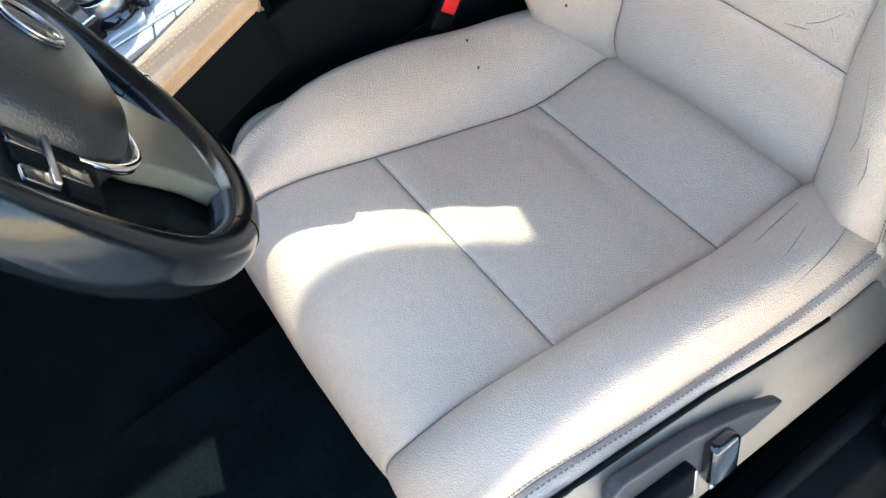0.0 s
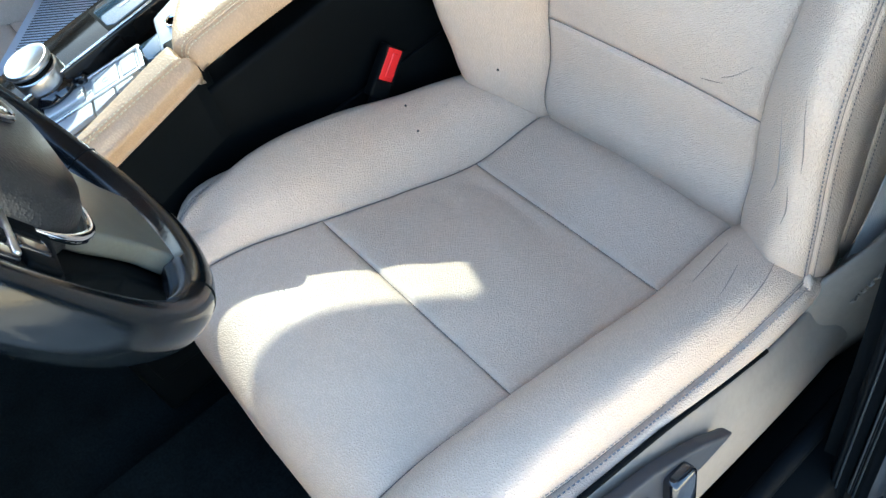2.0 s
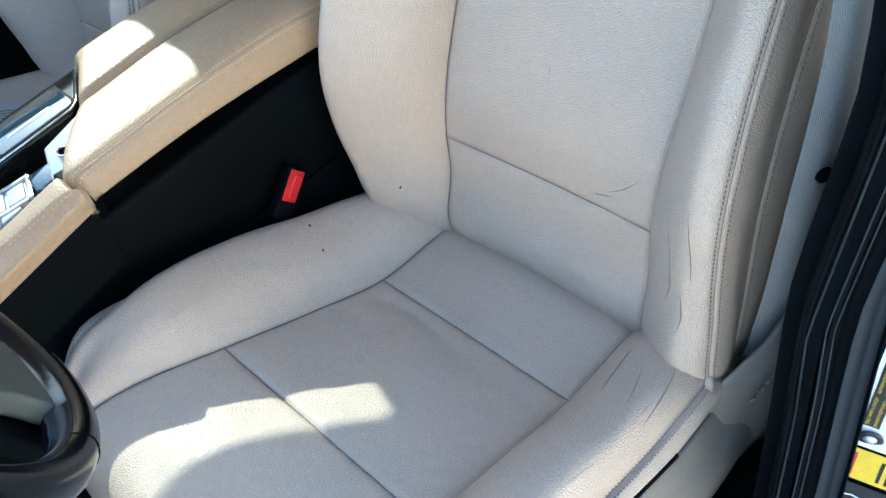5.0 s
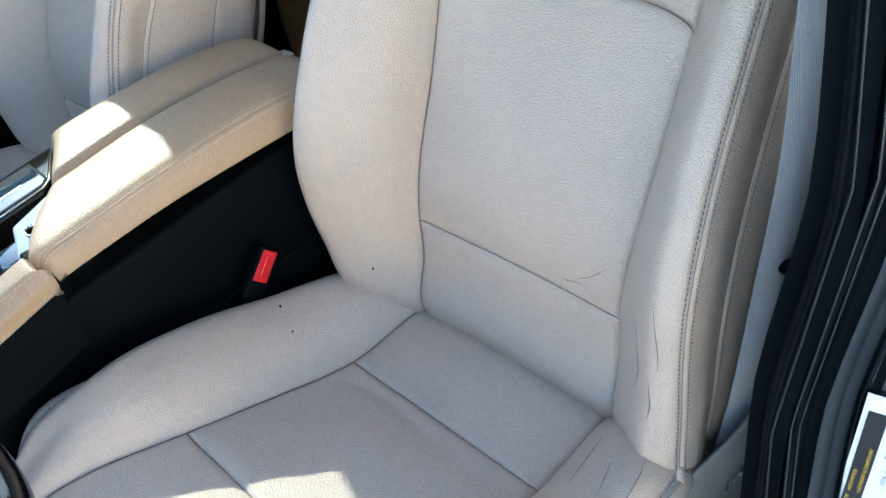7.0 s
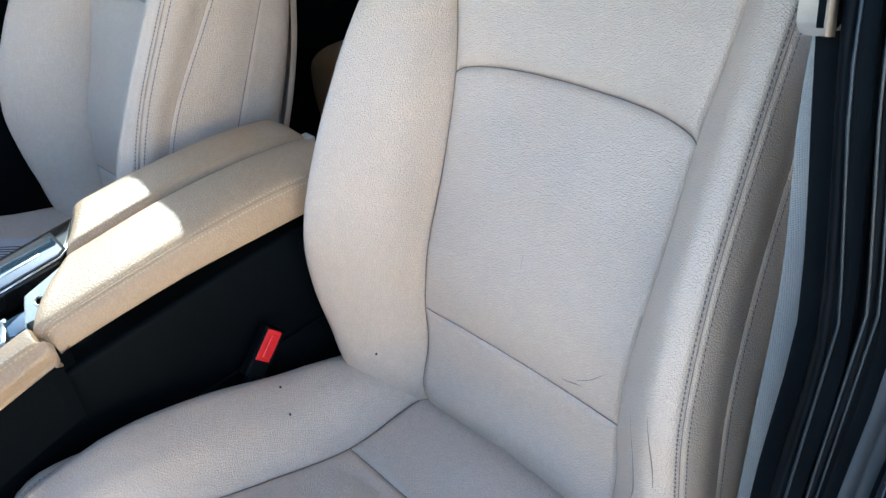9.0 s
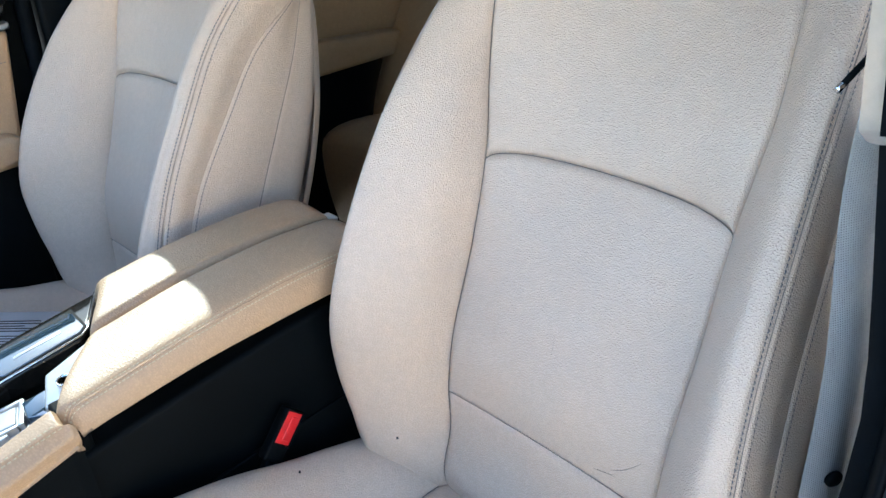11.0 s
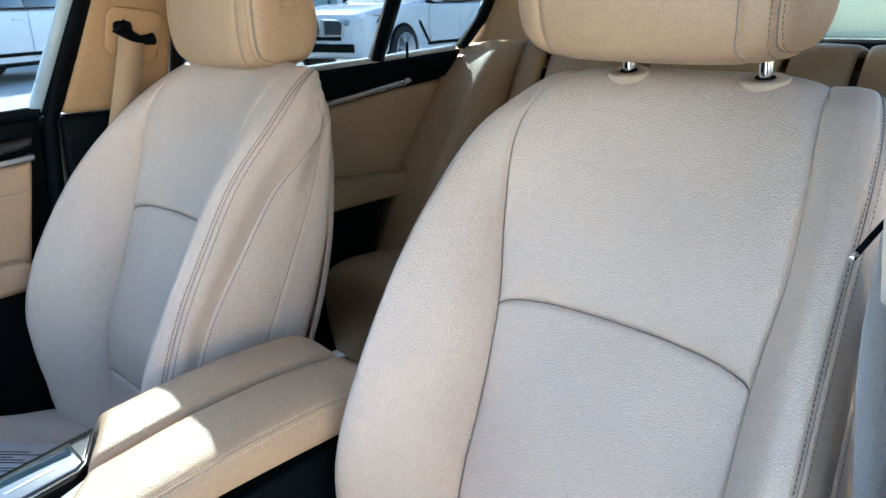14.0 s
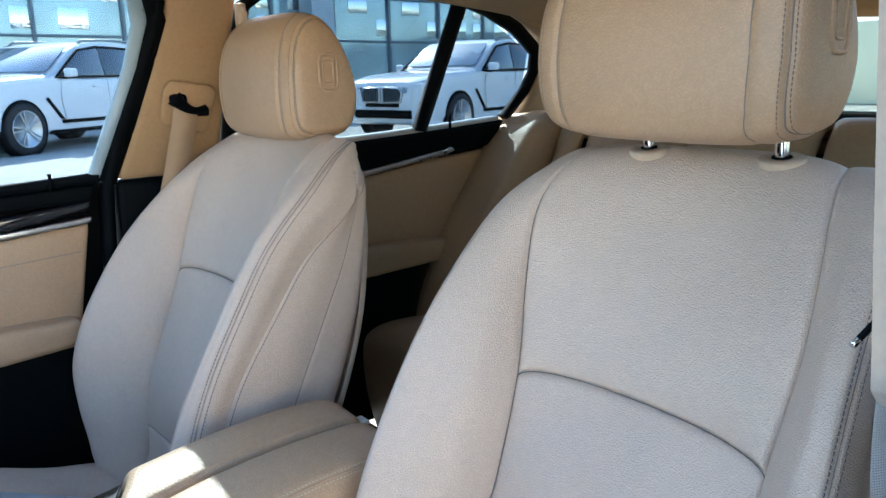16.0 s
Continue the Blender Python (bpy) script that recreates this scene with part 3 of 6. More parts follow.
    # rows run forward, columns to +x: du x dv points up for +x columns going with -y rows
    panel("rear_seat_panel", mid, 0.2, 2.0, 30, 0, 4, 40, sg=1, lab="", into=SUP, cord="lre")
    panel("middle_seat_panel", mid, 2.0, 4.0, 34, 0, 4, 40, sg=1, into=SUP, cord="lre")
    panel("front_seat_panel", mid, 4.0, 9.0, 44, 0, 4, 40, sides="tlr", sg=1, into=SUP, cord="lr")
    for s, b, sd in ((-1, bl, sl), (1, br, sr)):
        sg = 1 if s == 1 else -1
        g, n = panel("seat_bolster", b, 0.3, 9, 64, 0, 4, 34, sides="lr", sg=sg, into=SUP, cord="r")
        nn = normals(g) * sg
        line, ln = inset(g, nn, 0.0052)
        thread.append(stitches(line[8:-10], ln[8:-10]))
        g2 = surface(sd, eased(0.3, 9, 60, 0.5), eased(0, 2, 14, 0.85))
        g2, n2 = tucked(g2, "l", 0.006, 0.005, 0.004, 0.03, sg, SUP)
        part("seat_side_panel", shell(g2, n2, 0.01), LEATHER, seat)
        line, ln = inset(g2, n2, 0.0056, False)
        thread.append(stitches(line[8:-10], ln[8:-10]))

    # cushion pan under the leather
    part("seat_base", box(off + (-0.235, -0.47, 0.33), off + (0.235, 0.10, 0.455), 0.03), BLACK, seat, "black plastic base")
    part("backrest_foam", box((-0.17, -0.015, 0.0), (0.17, 0.03, 0.48), 0.02, Matrix.Translation(Vector(off + (0, 0.10, 0.47))) @ pose(0, 0, 0, -20)), BLACK, seat)

    # headrest: rings from bottom to top
    base_off = off
    off = off + np.array([lean(1.2, tilt), 0, 0])
    hoff = off + np.array([-0.012 * tilt, set_back, -0.003 + height])
    # outline of the middle, front bottom upward and round to the rear
    loop = [(0.150, 1.224), (0.139, 1.252), (0.136, 1.300), (0.140, 1.345), (0.151, 1.385), (0.171, 1.414), (0.199, 1.427), (0.228, 1.418), (0.252, 1.390), (0.272, 1.345), (0.283, 1.295), (0.280, 1.248), (0.263, 1.222), (0.236, 1.213), (0.206, 1.211), (0.174, 1.213)]
    ext = np.array(loop[-3:] + loop + loop[:4])
    ring = spline(ext, 3 + np.linspace(0, 16, 97))
    mid_h = np.array([0.210, 1.312])
    wz, ww = (1.21, 1.245, 1.295, 1.345, 1.385, 1.43), (0.144, 0.153, 0.157, 0.154, 0.146, 0.137)
    # across: share of the half-width, scale of the outline
    ks, fs, ss = (0, 0.25, 0.45, 0.60, 0.70, 0.78, 0.85, 0.90, 0.95, 1.0), (0, 0.36, 0.62, 0.80, 0.89, 0.95, 0.985, 1.0, 1.008, 1.01), (1.0, 0.998, 0.985, 0.955, 0.915, 0.85, 0.73, 0.55, 0.30, 0.0)

    def headrest(k0, k1, n, s):
        """A band of the headrest between two shares of the way to its side."""
        rows = []
        kk = np.linspace(k0, k1, n + 1)
        prof = np.array([spline(np.array([ks, fs, ss]).T, [np.interp(k, ks, range(10))])[0] for k in np.abs(kk)])
        for k, (_, f, sc) in zip(kk, prof):
            sgn_k = s if k >= 0 else -s
            p = mid_h + (ring - mid_h) * max(sc, 0.0)
            rows.append([(sgn_k * f * np.interp(mid_h[1] + (z - mid_h[1]) * (0.35 + 0.65 * sc), wz, ww), y + 0.012 * abs(f) ** 2.5 * min(1, max(0, (0.25 - y) / 0.08)) * sc, z) for y, z in p])
        return np.array(rows) + hoff

    for nm, k0, k1, n, s in (("headrest_front", -0.52, 0.52, 40, 1), ("headrest_band", 0.52, 0.74, 14, 1), ("headrest_band", 0.52, 0.74, 14, -1), ("headrest_side", 0.74, 1.0, 26, 1), ("headrest_side", 0.74, 1.0, 26, -1)):
        g = headrest(k0, k1, n, s)
        sg = 1 if normals(g)[n // 2, 12][1] < 0 else -1
        if nm == "headrest_side":
            sg = 1 if normals(g)[8, 48][0] * s > 0 else -1
        g, nn = tucked(g, "t" if nm == "headrest_side" else "tb", 0.0034, 0.004, 0.0, 0.03, sg)
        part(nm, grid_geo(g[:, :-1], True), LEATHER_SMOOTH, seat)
        if nm == "headrest_band":
            part("headrest_stitching", stitches(g[-4], nn[-4], 0.0048, 0.0034, 0.0010, 0.0010), THREAD_TAN, seat, "", False, "stuff")
            cords.append(tube(g[0, :-1], 0.0007, 6, True))
            cords.append(tube(g[-1, :-1], 0.0008, 6, True))
        if nm == "headrest_side":
            part("headrest_stitching", stitches(g[3], nn[3], 0.0048, 0.0034, 0.0010, 0.0010), THREAD_TAN, seat, "", False, "stuff")
            # pressed badge outline lying on the side
            for size, r in ((1.0, 0.0026), (0.60, 0.0018)):
                pts = []
                for q in np.linspace(0, 2 * math.pi, 40, endpoint=False):
                    a, b = math.cos(q), math.sin(q)
                    py = hoff[1] + 0.214 + size * 0.017 * math.copysign(abs(a) ** 0.5, a)
                    pz = hoff[2] + 1.326 + size * 0.029 * math.copysign(abs(b) ** 0.5, b)
                    pts.append((hoff[0] + s * (1.007 * np.interp(1.312 + (pz - hoff[2] - 1.312) * 0.62, wz, ww) + 0.0005), py, pz))
                part("badge_rim", tube(pts, r, 8, True), LEATHER_SMOOTH, seat)
    for s in (-1, 1):
        px_ = s * 0.080
        part("post", tube([(off[0] + px_, off[1] + y, off[2] + z) for y, z in ((0.292, 1.165), (0.282, 1.20), (0.266 + set_back * 0.5, 1.26 + height))], 0.0072, 16), CHROME, seat, "chrome headrest post")
        c = Matrix.Translation(Vector(off + (px_, 0.284, 1.190))) @ pose(0, 0, 0, 16) @ Matrix.Diagonal((1.05, 0.80, 1, 1))
        col = part("post_collar", lathe([(0.0170, -0.014), (0.0232, -0.006), (0.0240, -0.003), (0.0240, 0.0010), (0.0232, 0.0026), (0.0216, 0.0034), (0.0105, 0.0040), (0.0100, 0.000)], c, 36), TRIM_BEIGE, seat, "beige plastic collar")
        part("collar_ring", lathe([(0.0104, 0.0036), (0.0094, 0.0050), (0.0082, 0.0050), (0.0082, -0.002)], c, 24), BLACK, col)
    part("stitching", joined(*thread), THREAD, seat, "grey double stitching", False, "stuff")
    part("seam_line", joined(*cords), SEAM, seat, "dark sewn seam lines", kind="stuff")
    return seat


driver = front_seat("car_seat", (0.008, 0, 0), 1, "oyster leather driver's car seat with creased bolsters and double stitching", 0.001)
passenger = front_seat("car_seat", (-0.787, -0.116, -0.004), -1, "oyster leather passenger car seat beside the centre console", -0.03, 0.6, 0.085)

# plastic side trim of the driver's seat, with the switch pod
trim_rows = []
for y, top, bot, x in ((-0.51, 0.575, 0.43, 0.268), (-0.44, 0.626, 0.45, 0.281), (-0.365, 0.612, 0.44, 0.284), (-0.27, 0.577, 0.42, 0.284), (-0.10, 0.499, 0.39, 0.284), (0.02, 0.480, 0.385, 0.282), (0.12, 0.49, 0.40, 0.272)):
    trim_rows.append([(x - 0.012, y, top - 0.010), (x - 0.003, y, top), (x + 0.010, y, top - 0.022), (x + 0.024, y, top * 0.6 + bot * 0.4), (x + 0.034, y, bot + 0.02), (x + 0.016, y, bot)])
g = surface(np.array(trim_rows), eased(0, 6, 44), eased(0, 5, 20))
part("side_trim", shell(g, normals(g), 0.006, -1), TRIM_SHADED, driver, "beige plastic side trim darkened as if shaded")
part("trim_gap", tube([(x - 0.003, y, top + 0.0035) for y, top, bot, x in ((-0.50, 0.582, 0, 0.270), (-0.44, 0.626, 0, 0.281), (-0.365, 0.612, 0, 0.284), (-0.27, 0.577, 0, 0.284), (-0.18, 0.534, 0, 0.284), (-0.10, 0.499, 0, 0.284))], 0.0028, 6), BLACK, driver, "dark gap above the trim")
PODM = Matrix(((0.0, 0.30, 0.954, 0.306), (0.949, -0.30, 0.094, -0.300), (-0.316, -0.905, 0.285, 0.561), (0, 0, 0, 1)))
pod = [(-0.11, -0.030), (-0.10, -0.036), (-0.02, -0.030), (0.05, -0.014), (0.102, 0.006), (0.06, 0.012), (0.0, 0.018), (-0.06, 0.024), (-0.11, 0.026)]
podm = part("switch_pod", prism([PODM @ Vector((a, b, -0.006)) for a, b in pod], (0, 0, 0), PODM.to_3x3() @ Vector((0, 0, 0.014)), 0.003), POD, driver, "dark grey seat switch pod")
part("seat_switch", box((-0.095, -0.014, 0.004), (-0.030, 0.016, 0.020), 0.004, PODM), BLACK, podm, "black switch")
part("switch_edge", box((-0.034, -0.012, 0.017), (-0.031, 0.016, 0.0208), 0.001, PODM), SATIN, podm)
part("seat_switch", box((-0.010, -0.018, 0.004), (0.022, 0.026, 0.022), 0.006, PODM), GLOSS, podm, "glossy switch")
part("switch_edge", box((-0.011, 0.022, 0.016), (0.020, 0.0268, 0.0195), 0.001, PODM), SATIN, podm)


# creases, drawn as thin shade-coloured cords, and specks in the driver's seat leather
def on_leather(net, a, b, lift):
    """A place on a seat net, lifted to the padded surface."""
    q = surface(net, [a - 0.05, a, a + 0.05], [b - 0.05, b, b + 0.05])
    n = np.cross(q[2, 1] - q[0, 1], q[1, 2] - q[1, 0])
    n /= np.linalg.norm(n)
    if n @ np.array([0, -0.7, 0.7]) < 0:
        n = -n
    return q[1, 1] + n * lift


def crease(net, path, r=0.0007, lift=0.0034):
    rc = spline(path, np.linspace(0, len(path) - 1, 10 * len(path)))
    pts = np.array([on_leather(net, a, b, lift) for a, b in rc])
    w = np.sin(np.linspace(0.05, 1, len(pts)) * math.pi) * 0.8 + 0.2
    return tube(pts, r * w * 0.85, 5)


DOFF = np.array((0.008, 0, 0))
bm_, bl_, _ = back_net(-1, DOFF, 1.0)
_, br_, _ = back_net(1, DOFF, 1.0, True)
sm_, sl2_, _ = seat_net(-1, DOFF)
_, sr2_, _ = seat_net(1, DOFF)
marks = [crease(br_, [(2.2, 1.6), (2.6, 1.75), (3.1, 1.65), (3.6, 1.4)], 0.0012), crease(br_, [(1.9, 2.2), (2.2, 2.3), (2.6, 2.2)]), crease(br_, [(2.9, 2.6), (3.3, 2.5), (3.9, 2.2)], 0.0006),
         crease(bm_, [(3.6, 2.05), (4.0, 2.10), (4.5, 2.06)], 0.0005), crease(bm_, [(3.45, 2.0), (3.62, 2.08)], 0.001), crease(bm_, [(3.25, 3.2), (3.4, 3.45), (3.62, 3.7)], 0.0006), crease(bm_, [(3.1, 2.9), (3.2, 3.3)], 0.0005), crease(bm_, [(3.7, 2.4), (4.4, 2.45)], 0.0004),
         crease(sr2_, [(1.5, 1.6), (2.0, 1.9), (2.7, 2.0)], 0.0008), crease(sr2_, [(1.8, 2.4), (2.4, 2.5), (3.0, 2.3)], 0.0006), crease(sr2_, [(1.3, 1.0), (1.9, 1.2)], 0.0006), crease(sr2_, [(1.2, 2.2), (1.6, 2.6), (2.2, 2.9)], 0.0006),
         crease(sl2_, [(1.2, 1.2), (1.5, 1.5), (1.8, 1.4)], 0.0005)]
# the shade inside each crease is put into this dark colour
part("crease_shade_line", joined(*marks), mat("crease_shadow", (0.24, 0.205, 0.18), 0.7), driver, "fine leather creases drawn as shade-dark lines", kind="stuff")
for path, rad in ((((0.200, 0.000, 0.512), (0.228, -0.014, 0.517), (0.250, -0.014, 0.512), (0.264, 0.004, 0.500)), (0.004, 0.009, 0.010, 0.006)), (((0.225, -0.026, 0.520), (0.246, -0.030, 0.519), (0.262, -0.020, 0.508)), (0.003, 0.007, 0.004)), (((0.246, 0.004, 0.520), (0.262, -0.006, 0.512), (0.268, -0.014, 0.500)), (0.003, 0.006, 0.004))):
    u = np.linspace(0, len(path) - 1, 16)
    part("leather_fold", tube(spline(path, u) + np.array([0.004, -0.010, 0.014]), np.interp(u, range(len(rad)), rad), 12), LEATHER, driver, "crumpled leather fold")
for net, r, c in ((sl2_, 2.15, 1.7), (bl_, 1.7, 1.2), (sl2_, 2.3, 1.1)):
    p = on_leather(net, r, c, 0.0040)
    part("speck", lathe([(0.0016, -0.001), (0.0012, 0.0012), (0.0, 0.0015)], Matrix.Translation(p), 8), INK, driver)


# ---- centre console ----
console = thing("centre_console", (-0.39, -0.2, 0.28), "black centre console with silver switch panel between the seats", "console")
body = [(-0.62, 0.28), (-0.62, 0.655), (-0.48, 0.680), (-0.36, 0.705), (-0.10, 0.735), (0.10, 0.745), (0.14, 0.70), (0.16, 0.50), (0.16, 0.28)]
part("console_body", prism([(-0.296, y, z) for y, z in body], (0, 0, 0), (-0.203, 0, 0), 0.008), BLACK, console, "black grained console body")
# shallow side panel line on the driver's side
part("side_panel", prism([(-0.296, y, z) for y, z in ((-0.60, 0.36), (-0.60, 0.53), (-0.20, 0.585), (0.13, 0.60), (0.13, 0.36))], (0, 0, 0), (0.006, 0, 0), 0.003), BLACK, console)


ARM_Y = (-0.38, -0.36, -0.267, -0.167, -0.05, 0.03, 0.07)
ARM_TOP = (0.776, 0.781, 0.793, 0.809, 0.816, 0.812, 0.806)
ARM_LOW = (0.739, 0.744, 0.757, 0.765, 0.767, 0.768, 0.768)
SLOPE = (0.0, 0.025, 0.10, 0.21, 0.5, 0.86, 0.95, 0.99, 1.0)
RISE = (0.0, 0.48, 0.84, 0.985, 1.05, 0.985, 0.86, 0.55, 0.0)


def arm_half(x0, x1, front0, front1, rear, bulge):
    """Half of the padded lid: a soft slab with a sloping outer side and rounded ends."""
    rows = []
    for k, (u, f) in enumerate(((0.0, 0.0), (0.0, 0.40), (0.008, 0.80), (0.030, 0.98), (0.10, 1.0), (0.35, 1.0), (0.65, 1.0), (0.88, 1.0), (0.96, 0.97), (0.995, 0.75), (1.0, 0.0))):
        row = []
        for q, h in zip(SLOPE, RISE):
            fr = float(np.interp(q, (0, 0.18, 0.28, 1), (front0, front0 - bulge, front0 - bulge, front1)))
            y = fr + (rear - fr) * u + (0.010 if k == 0 else 0)
            lo, top = np.interp(y, ARM_Y, ARM_LOW), np.interp(y, ARM_Y, ARM_TOP)
            row.append((x0 + (x1 - x0) * q, y, lo + (top - lo) * f * h))
        rows.append(row)
    return np.array(rows)


lid = thing("armrest_lid", (-0.39, -0.15, 0.74), "padded beige leather split armrest lid in part sunlight", "armrest")
stitch = []
for nm, x0, x1, fa, fb in (("driver_half", -0.277, -0.397, -0.350, -0.288), ("passenger_half", -0.505, -0.401, -0.245, -0.290)):
    net = arm_half(x0, x1, fa, fb, 0.062, 0.013 if fa < -0.3 else 0.0)
    g = surface(net, eased(0, 10, 60, 0.0), eased(0, 8, 48, 0.2))
    n = normals(g)
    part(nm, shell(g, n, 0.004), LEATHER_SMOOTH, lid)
    if nm == "driver_half":
        sgn = 1 if n[24, 24][2] > 0 else -1
        for col in (11, 14):
            stitch.append(stitches(g[8:-5, col], n[8:-5, col] * sgn, 0.0050, 0.0036, 0.0013, 0.0009))
        part("seam_welt", tube([g[i, 12] * 0.5 + g[i, 13] * 0.5 for i in range(8, 56)], 0.0012, 6), LEATHER_SMOOTH, lid)
# added filler: closes the slot that let sun through onto the seat bolster
part("sun_leak_block", box((-0.345, -0.362, 0.700), (-0.303, -0.338, 0.756), 0.004), BLACK, lid, "black block added to stop sun under the front edge")
part("stitching", joined(*stitch), THREAD_PALE, lid, "pale double stitching", False, "stuff")
part("release_tab", box((-0.432, 0.060, 0.786), (-0.408, 0.078, 0.792), 0.002), SILVER, lid, "silver release tab")
part("lid_hinge", box((-0.47, 0.066, 0.735), (-0.30, 0.10, 0.772), 0.008), GLOSS, lid, "glossy black rear cover")

# leather strip in front of the armrest along the switch panel
strip = thing("console_side_pad", (-0.30, -0.48, 0.66), "padded beige leather console edge with double stitching", "console trim")
PAD_FROM = np.array([0.42, -0.505, 1.20])
rows = []
for y, f in ((-0.346, 0.0), (-0.342, 0.6), (-0.345, 0.92), (-0.356, 1.0), (-0.42, 1.0), (-0.50, 1.0), (-0.60, 1.0), (-0.70, 1.0)):
    z = 0.733 + 0.21 * (y + 0.358)
    ox, ix = -0.3165 - 0.10 * (y + 0.352), -0.363 - 0.11 * (y + 0.364)
    rows.append([(x, y - (0.008 if k > 3 else 0.0), z - 0.036 + (h + 0.036) * f) for k, (x, h) in enumerate(((ox - 0.011, -0.030), (ox - 0.007, -0.020), (ox - 0.007, -0.010), (-0.3305, -0.001), (-0.334, 0.002), (ix + 0.012, 0.005), (ix + 0.002, 0.002), (ix, -0.036)))])
rows = np.array(rows)
rows = (rows - PAD_FROM) * np.interp(rows[..., 1:2], (-0.60, -0.46, -0.37), (0.965, 0.945, 0.922)) + PAD_FROM
g = surface(rows, eased(0, 7, 44), eased(0, 7, 36, 0.2))
n = normals(g)
part("pad", shell(g, n, 0.004), LEATHER_SMOOTH, strip)
base = [[p, q, q - (0, 0, 0.09), p - (0, 0, 0.09)] for p, q in ((r[0] + (-0.004, 0, 0.004), r[-1] + (0, 0, 0.004)) for r in rows[1:])]
part("pad_base", joined(grid_geo(np.array(base), True), (base[0], [(0, 1, 2, 3)]), (base[-1], [(3, 2, 1, 0)])), BLACK, strip, "black base under the pad", False)
sgn = 1 if n[30, 20][2] > 0 else -1
part("stitching", joined(*[stitches(g[18:, c], n[18:, c] * sgn, 0.0058, 0.0040) for c in (17, 21)]), THREAD_PALE, strip, "pale double stitching", False, "stuff")

# keyhole plate at the front of the lid
plate = thing("latch_plate", (-0.36, -0.345, 0.745), "satin silver latch plate with a round hole", "latch")
part("plate", prism([(-0.395, -0.346, 0.759), (-0.350, -0.364, 0.747), (-0.338, -0.352, 0.752), (-0.350, -0.325, 0.768), (-0.398, -0.282, 0.779)], (0, 0, -0.014), (0, 0, 0.0), 0.004, 3), SILVER, plate)
PT = Matrix(((0.78, 0.59, 0.21, -0.3615), (-0.62, 0.78, -0.10, -0.335), (-0.22, 0.05, 0.97, 0.7625), (0, 0, 0, 1)))
part("hole_rim", lathe([(0.0078, -0.004), (0.0085, 0.002), (0.0065, 0.0024), (0.006, -0.003)], PT, 24), CHROME, plate)
part("hole", lathe([(0.0064, 0.0008), (0.0, 0.0008)], PT, 24), BLACK, plate)
part("glass_step", prism([(-0.396, -0.377, 0.738), (-0.390, -0.345, 0.745), (-0.348, -0.362, 0.740), (-0.368, -0.380, 0.734)], (0, 0, -0.02), (0, 0, 0), 0.002), SMOKED, plate, "glossy smoked step")

# switch panel and tray beside it
pan = thing("switch_panel", (-0.39, -0.46, 0.70), "silver switch panel with grey keys and a slot", "switch panel")
M = Matrix.Translation((-0.3925, -0.379, 0.729)) @ pose(0, 0, 0, 12, 0, -17)
part("panel_base", prism([(-0.424, -0.376, 0.722), (-0.352, -0.380, 0.722), (-0.336, -0.48, 0.701), (-0.330, -0.66, 0.663), (-0.50, -0.66, 0.663), (-0.462, -0.48, 0.701)], (0, 0, -0.03), (0, 0, 0), 0.003), SILVER, pan)
part("tray_well", box((-0.020, -0.26, -0.008), (0.019, -0.072, -0.0040), 0.001, M), SILVER, pan, "silver tray channel")
for x0, x1, y0, y1 in ((-0.0255, -0.0205, -0.26, 0.0), (0.0195, 0.0245, -0.26, -0.006), (-0.024, 0.023, -0.005, 0.0015)):
    part("panel_frame", box((x0, y0, -0.008), (x1, y1, 0.0008), 0.0016, M, 3), SATIN, pan)
part("key_bed", box((-0.020, -0.072, -0.008), (0.019, -0.004, -0.003), 0.001, M), GREY_KEY, pan)
for x0, x1, y0, y1 in ((-0.0185, 0.0175, -0.068, -0.033), (-0.017, 0.016, -0.029, -0.008)):
    part("key", box((x0, y0, -0.006), (x1, y1, -0.0002), 0.0022, M, 3), GREY_KEY, pan, "grey key")
part("key_mark", tube([M @ Vector((0.002 + 0.004 * math.cos(q), -0.050 + 0.004 * math.sin(q), 0.0)) for q in np.linspace(0, 2 * math.pi, 16, endpoint=False)], 0.0006, 5, True), INK_WHITE, pan)
part("lever_boot", box((-0.016, -0.135, -0.006), (0.008, -0.080, 0.001), 0.003, M, 3), SILVER, pan, "pale lever")
for x0, x1, x2, x3, y0, y1 in ((0.028, 0.033, 0.028, 0.040, -0.016, -0.040), (0.028, 0.040, 0.028, 0.052, -0.042, -0.070), (0.028, 0.052, 0.028, 0.060, -0.073, -0.125)):
    part("key", prism([M @ Vector(q) for q in ((x0, y0, 0), (x2, y1, 0), (x3, y1, 0), (x1, y0, 0))], M.to_3x3() @ Vector((0, 0, -0.006)), M.to_3x3() @ Vector((0, 0, 0.0005)), 0.0014), GREY_KEY, pan, "grey key")
part("dial_switch", box((0.027, -0.158, -0.006), (0.050, -0.130, 0.002), 0.003, M, 3), SATIN, pan)
part("dial_switch_face", box((0.031, -0.154, 0.0), (0.046, -0.134, 0.0032), 0.002, M, 3), SMOKED, pan)

knob = thing("control_knob", (-0.462, -0.487, 0.70), "round silver and black rotary control knob", "control knob")
K = Matrix.Translation((-0.462, -0.477, 0.709)) @ pose(0, 0, 0, 9)
part("knob_base", lathe([(0.034, 0.0), (0.034, 0.004), (0.029, 0.008), (0.027, 0.012)], K, 40), GLOSS, knob)
part("knob_ring", lathe([(0.0275, 0.012), (0.0285, 0.016), (0.0285, 0.030), (0.027, 0.033)], K, 48), SATIN, knob, "ribbed satin ring")
part("knob_band", lathe([(0.0270, 0.033), (0.0265, 0.034), (0.0265, 0.038), (0.0275, 0.039)], K, 48), BLACK, knob)
